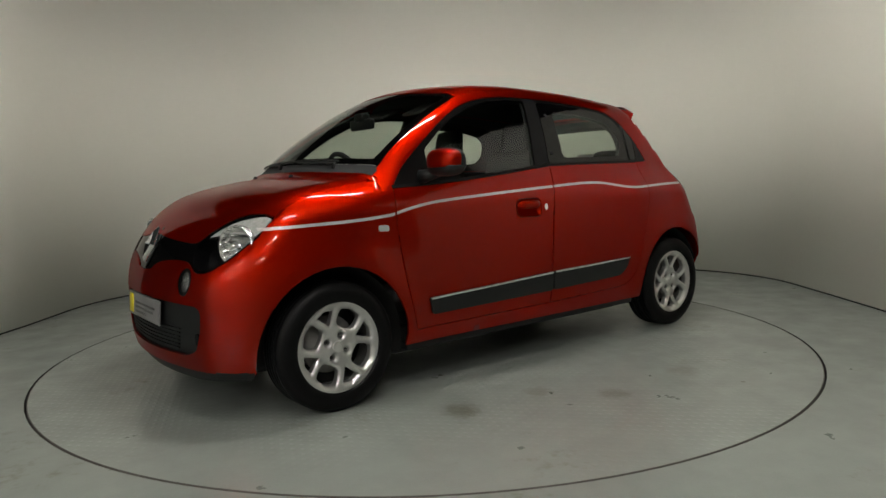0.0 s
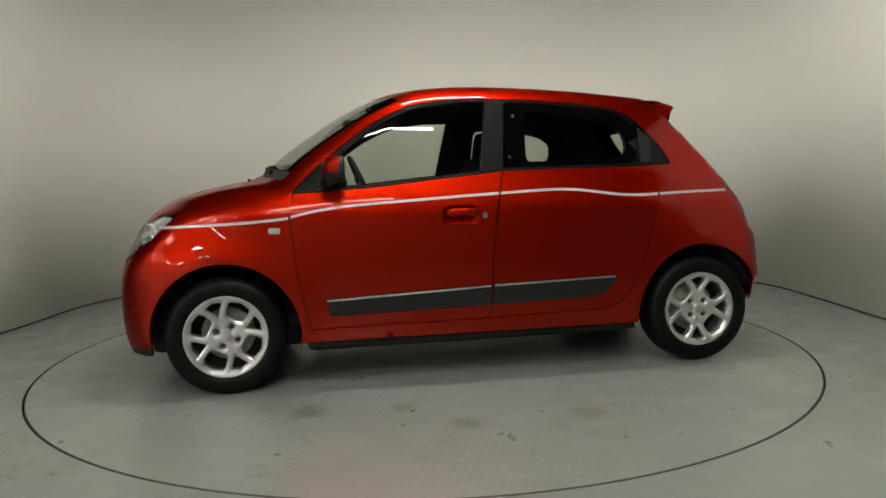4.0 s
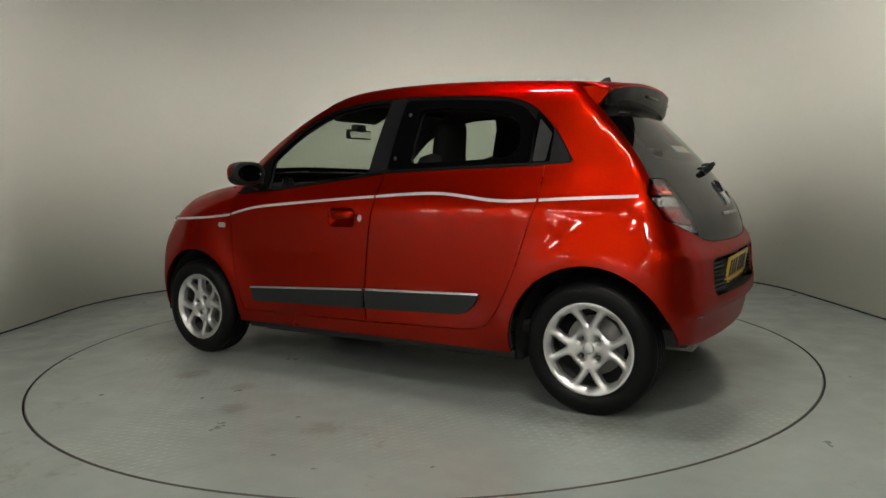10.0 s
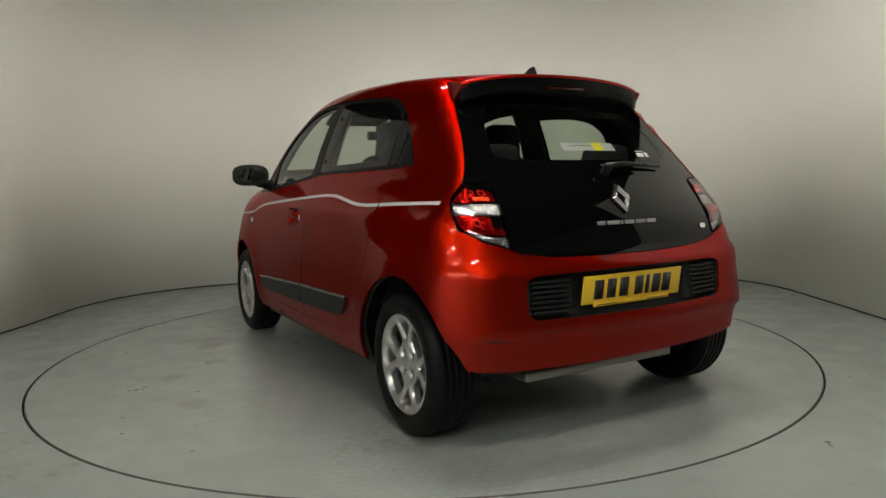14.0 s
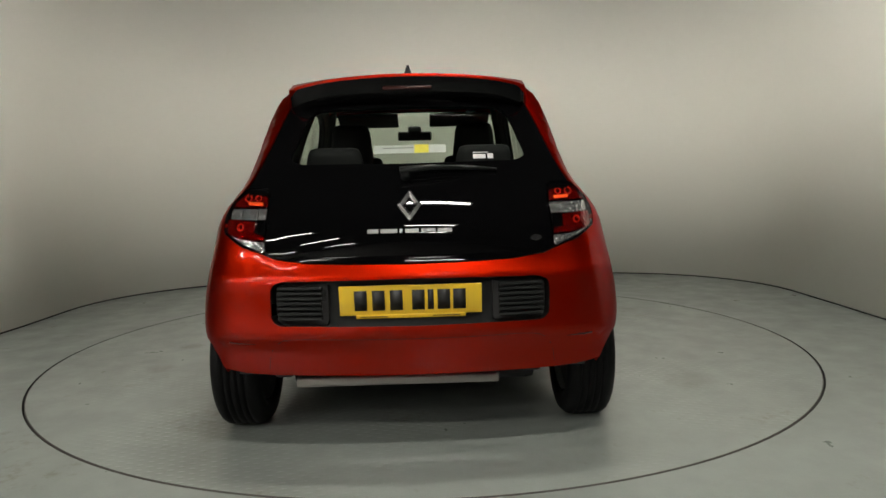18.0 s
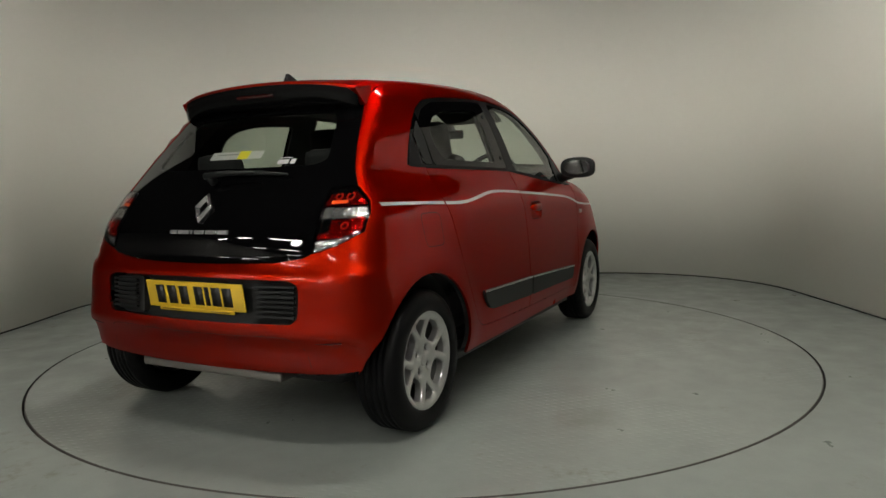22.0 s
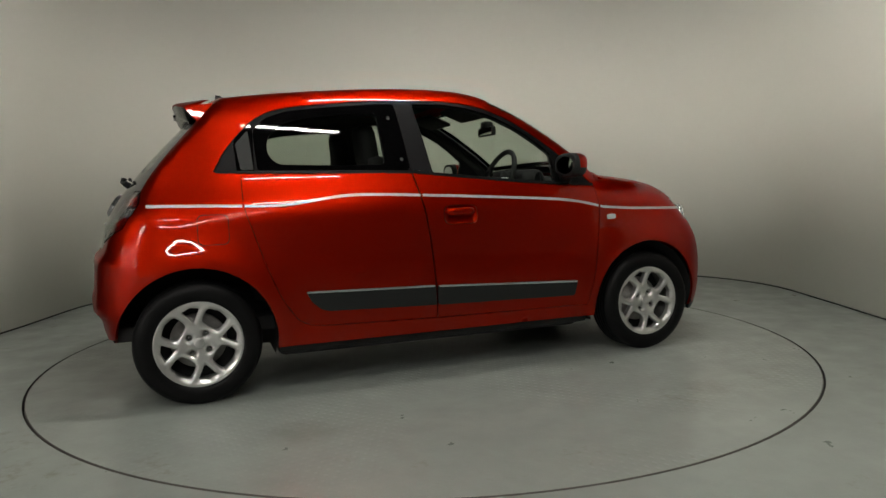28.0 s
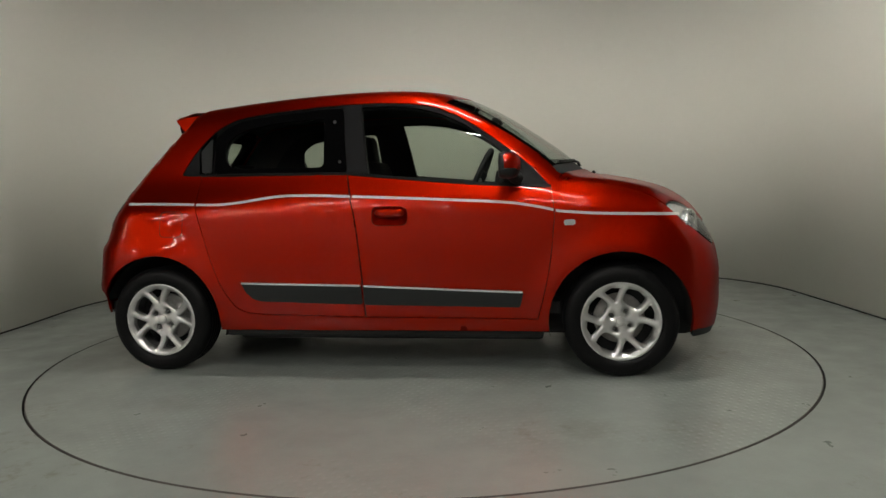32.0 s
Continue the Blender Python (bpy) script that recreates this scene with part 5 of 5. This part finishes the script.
def underside(car):
    bm = bmesh.new()
    box(bm, (-0.86, -0.64, 0.150), (0.86, 0.64, 0.30), bevel=0.03)
    part("floor_pan", bm, M_INNER, car, "black underside")
    bm = bmesh.new()
    box(bm, (-1.42, -0.50, 0.190), (-0.80, 0.50, 0.50), bevel=0.04)
    part("engine_bay", bm, M_INNER, car, "black engine tray between the rear wheels")
    bm = bmesh.new()
    box(bm, (0.80, -0.50, 0.155), (1.66, 0.50, 0.56), bevel=0.04)
    part("front_tray", bm, M_INNER, car, "black tray between the front wheels")
    for wx in (WB, -WB):
        for s in (1, -1):
            bm = bmesh.new()
            n = 26
            rows = []
            for r, y in ((0.362, 0.745), (0.366, 0.70), (0.366, 0.47), (0.0, 0.465)):
                rows.append([bm.verts.new((wx + r * math.cos(a), s * y, HUB_Z + r * math.sin(a))) for a in np.linspace(-0.12 if wx > 0 else -0.26, math.pi + (0.24 if wx > 0 else -0.28), n)])
            for a, b in zip(rows, rows[1:]):
                for i in range(n - 1):
                    bm.faces.new((a[i], a[i + 1], b[i + 1], b[i]))
            bmesh.ops.remove_doubles(bm, verts=bm.verts, dist=1e-5)
            part("wheel_arch_liner", bm, M_GAP, car, "black wheel arch liner")
    for s in (1, -1):
        bm = bmesh.new()
        box(bm, (-0.88, s * 0.70 - 0.05, 0.19), (0.86, s * 0.70 + 0.05, 0.236), bevel=0.015)
        part("sill_skirt", bm, M_PLASTIC, car, "black plastic sill underside")


def soft_block(lo, hi, bevel, taper=1.0, lean=0.0, levels=2):
    """A padded block: bevelled, narrowed towards its top and leaning back."""
    bm = bmesh.new()
    box(bm, lo, hi, bevel=bevel)
    zc0, zc1 = lo[2], hi[2]
    yc = (lo[1] + hi[1]) / 2
    for v in bm.verts:
        t = (v.co.z - zc0) / (zc1 - zc0)
        v.co.y = yc + (v.co.y - yc) * (1 + (taper - 1) * t)
        v.co.x -= lean * t
    return bm


def interior(car, quarter_hole):
    quarter, hole = quarter_hole
    for mir in (False, True):
        skin("inner_trim", [("side", quarter, [hole])], M_LINING, car, "grey inner pillar trim", mirror=mir, lift=-0.032, flange=0, gap=0.06)
        skin("inner_frame", [("side", GREENHOUSE, [SIDE_GLASS_F, CLEAR_R])], M_INNER, car, "dark inner window frame", mirror=mir, lift=-0.022, flange=0.01, gap=0.06)
        low = [(0.83, 0.32), (0.90, 0.97)] + [(x, z + 0.005) for x, z in BELT[1:-1]] + [(-0.165, 1.066), (-1.01, 1.079), (-0.95, 0.70), (-0.72, 0.33)]
        skin("door_card", [("side", low, ())], M_INNER, car, "dark door lining", mirror=mir, lift=-0.055, flange=0.03, gap=0.06)
    roof = [(0.30 - 0.35 * y * y, float(y)) for y in np.linspace(0, 0.53, 8)] + [(x, float(rail_y(x)) - 0.01) for x in np.linspace(0.20, -1.16, 20)] + [(-1.17, 0.0)]
    skin("headlining", [("top", both_top(roof), ())], M_LINING, car, "dark grey headlining", lift=-0.035, flange=0, gap=0.06)
    pil = [(x, float(rail_y(x))) for x in np.linspace(0.93, 0.23, 16)] + [(x, float(rail_y(x)) - 0.05) for x in np.linspace(0.23, 0.93, 16)]
    for mir in (False, True):
        skin("pillar_trim", [("top", pil, ())], M_LINING, car, "grey windscreen pillar trim", mirror=mir, lift=-0.03, flange=0.01, gap=0.06)
    # dashboard
    bm = bmesh.new()
    prof = [(1.02, 0.55), (1.02, 1.00), (0.92, 1.035), (0.80, 1.030), (0.70, 1.005), (0.63, 0.965), (0.60, 0.90), (0.64, 0.80), (0.66, 0.55)]
    a = [bm.verts.new((x, 0.66, z)) for x, z in prof]
    b = [bm.verts.new((x, -0.66, z)) for x, z in prof]
    bm.faces.new(a)
    bm.faces.new(b[::-1])
    for i in range(len(prof)):
        j = (i + 1) % len(prof)
        bm.faces.new((a[i], b[i], b[j], a[j]))
    bmesh.ops.recalc_face_normals(bm, faces=bm.faces)
    bmesh.ops.bevel(bm, geom=[e for e in bm.edges], offset=0.02, segments=2, affect="EDGES")
    dash = part("dashboard", bm, M_INNER, car, "dark dashboard with a pale band")
    for y0, y1 in ((0.06, 0.60), (-0.16, 0.04)):
        bm = bmesh.new()
        box(bm, (0.585, y0, 0.895), (0.625, y1, 0.965), bevel=0.015)
        part("pale_band", bm, M_DASH_LIGHT, dash, "pale dashboard band")
    bm = bmesh.new()
    box(bm, (0.60, -0.50, 0.96), (0.74, -0.17, 1.075), bevel=0.045)
    part("dial_hood", bm, M_INNER, dash, "black hood over the dials")
    for y in (0.60, -0.60):
        bm = bmesh.new()
        lathe(bm, [(0.045, 0.0), (0.050, 0.012), (0.040, 0.018), (0.036, 0.008), (0.0005, 0.004)], 20, axis="x")
        bmesh.ops.transform(bm, matrix=pose(0.655, y, 1.01, 0, 0, 180), verts=bm.verts)
        part("air_vent", bm, M_PLASTIC, dash, "round air vent")
    # steering wheel on the right-hand side
    sw = new("steering_wheel")
    sw.parent = car
    sw.matrix_basis = pose(0.50, -0.34, 1.015, 0, 0, 0) @ pose(0, 0, 0, 0, -66, 0)
    bm = bmesh.new()
    tube(bm, [(0.183 * math.cos(a), 0.183 * math.sin(a), 0) for a in np.linspace(0, 2 * math.pi, 41)], 0.0155, 10, cap=False)
    part("rim", bm, M_INNER, sw, "black wheel rim")
    bm = bmesh.new()
    box(bm, (-0.06, -0.07, -0.03), (0.06, 0.07, 0.015), bevel=0.02)
    part("hub", bm, M_INNER, sw, "black steering wheel hub")
    for p in ((0, 0.17, 0), (0, -0.17, 0), (-0.17, 0, 0)):
        bm = bmesh.new()
        tube(bm, [(0, 0, -0.01), p], [0.022, 0.014], 8)
        part("spoke", bm, M_DASH_LIGHT, sw, "pale spoke")
    # seats with integral headrests
    for y in (0.34, -0.34):
        seat = new("front_seat")
        seat.parent = car
        seat.location = (0, y, 0)
        part("cushion", soft_block((-0.12, -0.24, 0.36), (0.40, 0.24, 0.55), 0.06), M_SEAT, seat, "dark seat cushion")
        part("backrest", soft_block((-0.20, -0.235, 0.50), (-0.06, 0.235, 1.16), 0.06, 0.72, 0.14), M_SEAT, seat, "dark tapered backrest")
        part("headrest", soft_block((-0.345, -0.125, 1.10), (-0.245, 0.125, 1.335), 0.045, 0.80, 0.03), M_SEAT, seat, "dark integral headrest")
    bench = new("rear_seat")
    bench.parent = car
    part("cushion", soft_block((-0.98, -0.58, 0.42), (-0.52, 0.58, 0.60), 0.06), M_SEAT, bench, "dark rear seat cushion")
    part("backrest", soft_block((-1.10, -0.57, 0.55), (-0.95, 0.57, 1.06), 0.05, 0.96, 0.12), M_SEAT, bench, "dark rear backrest")
    for y in (0.32, -0.32):
        part("headrest", soft_block((-1.235, y - 0.13, 1.05), (-1.145, y + 0.13, 1.165), 0.04, 0.85, 0.02), M_SEAT, bench, "dark rear headrest")
    bm = bmesh.new()
    box(bm, (-1.44, -0.47, 0.985), (-1.20, 0.47, 1.005), bevel=0.006)
    part("parcel_shelf", bm, M_INNER, car, "black parcel shelf")
    bm = bmesh.new()
    box(bm, (-1.62, -0.66, 0.30), (0.95, 0.66, 0.37), bevel=0.01)
    part("cabin_floor", bm, M_INNER, car, "black cabin floor")
    # rear-view mirror, sensor pod and sun visors
    rv = new("inside_mirror")
    rv.parent = car
    bm = bmesh.new()
    box(bm, (0.575, -0.115, 1.300), (0.605, 0.115, 1.360), bevel=0.012)
    part("housing", bm, M_PLASTIC, rv, "black inside mirror housing")
    bm = bmesh.new()
    box(bm, (0.5735, -0.105, 1.308), (0.5748, 0.105, 1.352))
    part("mirror_glass", bm, M_MIRROR, rv, "mirror glass", smooth=False)
    bm = bmesh.new()
    box(bm, (0.56, -0.045, 1.345), (0.62, 0.045, 1.395), bevel=0.015)
    part("sensor_pod", bm, M_PLASTIC, rv, "black pod on the windscreen")
    for y0, y1 in ((0.10, 0.48), (-0.48, -0.10)):
        bm = bmesh.new()
        box(bm, (0.24, y0, 1.420), (0.40, y1, 1.440), bevel=0.008)
        bmesh.ops.rotate(bm, verts=bm.verts, cent=(0.26, 0, 1.46), matrix=Matrix.Rotation(radians(22), 3, "Y"))
        part("sun_visor", bm, M_LINING, car, "grey sun visor folded up")
    bm = bmesh.new()
    p = meet("top", [0.36], [-0.36])[0]
    box(bm, (p[0] - 0.03, -0.40, p[2] - 0.03), (p[0] + 0.03, -0.34, p[2] - 0.028))
    part("tax_sticker", bm, M_WHITE, car, "small pale sticker inside the windscreen")


def front_wipers(car):
    P = lambda x, y, l: Vector(meet("top", [x], [y])[0]) + Vector(skin_normal(meet("top", [x], [y]))[0]) * l
    for y0, y1 in ((0.42, -0.18), (-0.05, -0.56)):
        w = new("front_wiper")
        w.parent = car
        xs = lambda y: 1.070 - 0.34 * y * y
        bm = bmesh.new()
        tube(bm, [P(xs(y0) + 0.02, y0, -0.004), P(xs(y0), y0, 0.010), P(xs((y0 + y1) / 2) - 0.005, (y0 + y1) / 2, 0.012)], [0.010, 0.008, 0.005], 8)
        part("arm", bm, M_PLASTIC, w, "black wiper arm")
        bm = bmesh.new()
        tube(bm, [P(xs(y) - 0.018, y, 0.006) for y in np.linspace(y0, y1, 7)], 0.006, 6)
        part("blade", bm, M_PLASTIC, w, "black wiper blade")
    for y in (0.22, -0.22):
        bm = bmesh.new()
        bmesh.ops.create_uvsphere(bm, u_segments=12, v_segments=8, radius=0.011)
        bmesh.ops.translate(bm, vec=P(1.155, y, 0.004), verts=bm.verts)
        part("washer_jet", bm, M_PLASTIC, car, "black washer jet on the bonnet")


def car_build():
    car = new("hatchback_car")
    doors, low_f, arch_aft, seam, quarter_hole = body_shell(car)
    lower_ends(car, low_f, arch_aft, seam)
    spoiler(car)
    greenhouse(car, doors)
    for wx, s, turn in ((WB, 1, -20), (-WB, 1, 0), (WB, -1, -15), (-WB, -1, -11)):
        wheel(car, wx, s, turn)
    underside(car)
    interior(car, quarter_hole)
    front_wipers(car)
    return tagged(car, "small red metallic hatchback car with a silver waist stripe", "car")


car = car_build()


# ------------------------------------------------------------------ what moves
def heading(t):
    """The turntable's turn at t seconds, in radians: it runs steadily, clockwise from above."""
    return 3.7871 - 0.12329 * t - 4.168e-5 * (t - 16) ** 2


def motions():
    rows, disc = [], []
    for k in range(33):
        a = heading(k)
        c, s = math.cos(a), math.sin(a)
        x, y = -0.1302, 0.0541
        rows.append((float(k), pose(x * c - y * s, x * s + y * c, 0, 0, 0, math.degrees(a))))
        disc.append((float(k), pose(0, 0, 0, 0, 0, math.degrees(a))))
    walk(car, rows)
    walk(table, disc)


motions()
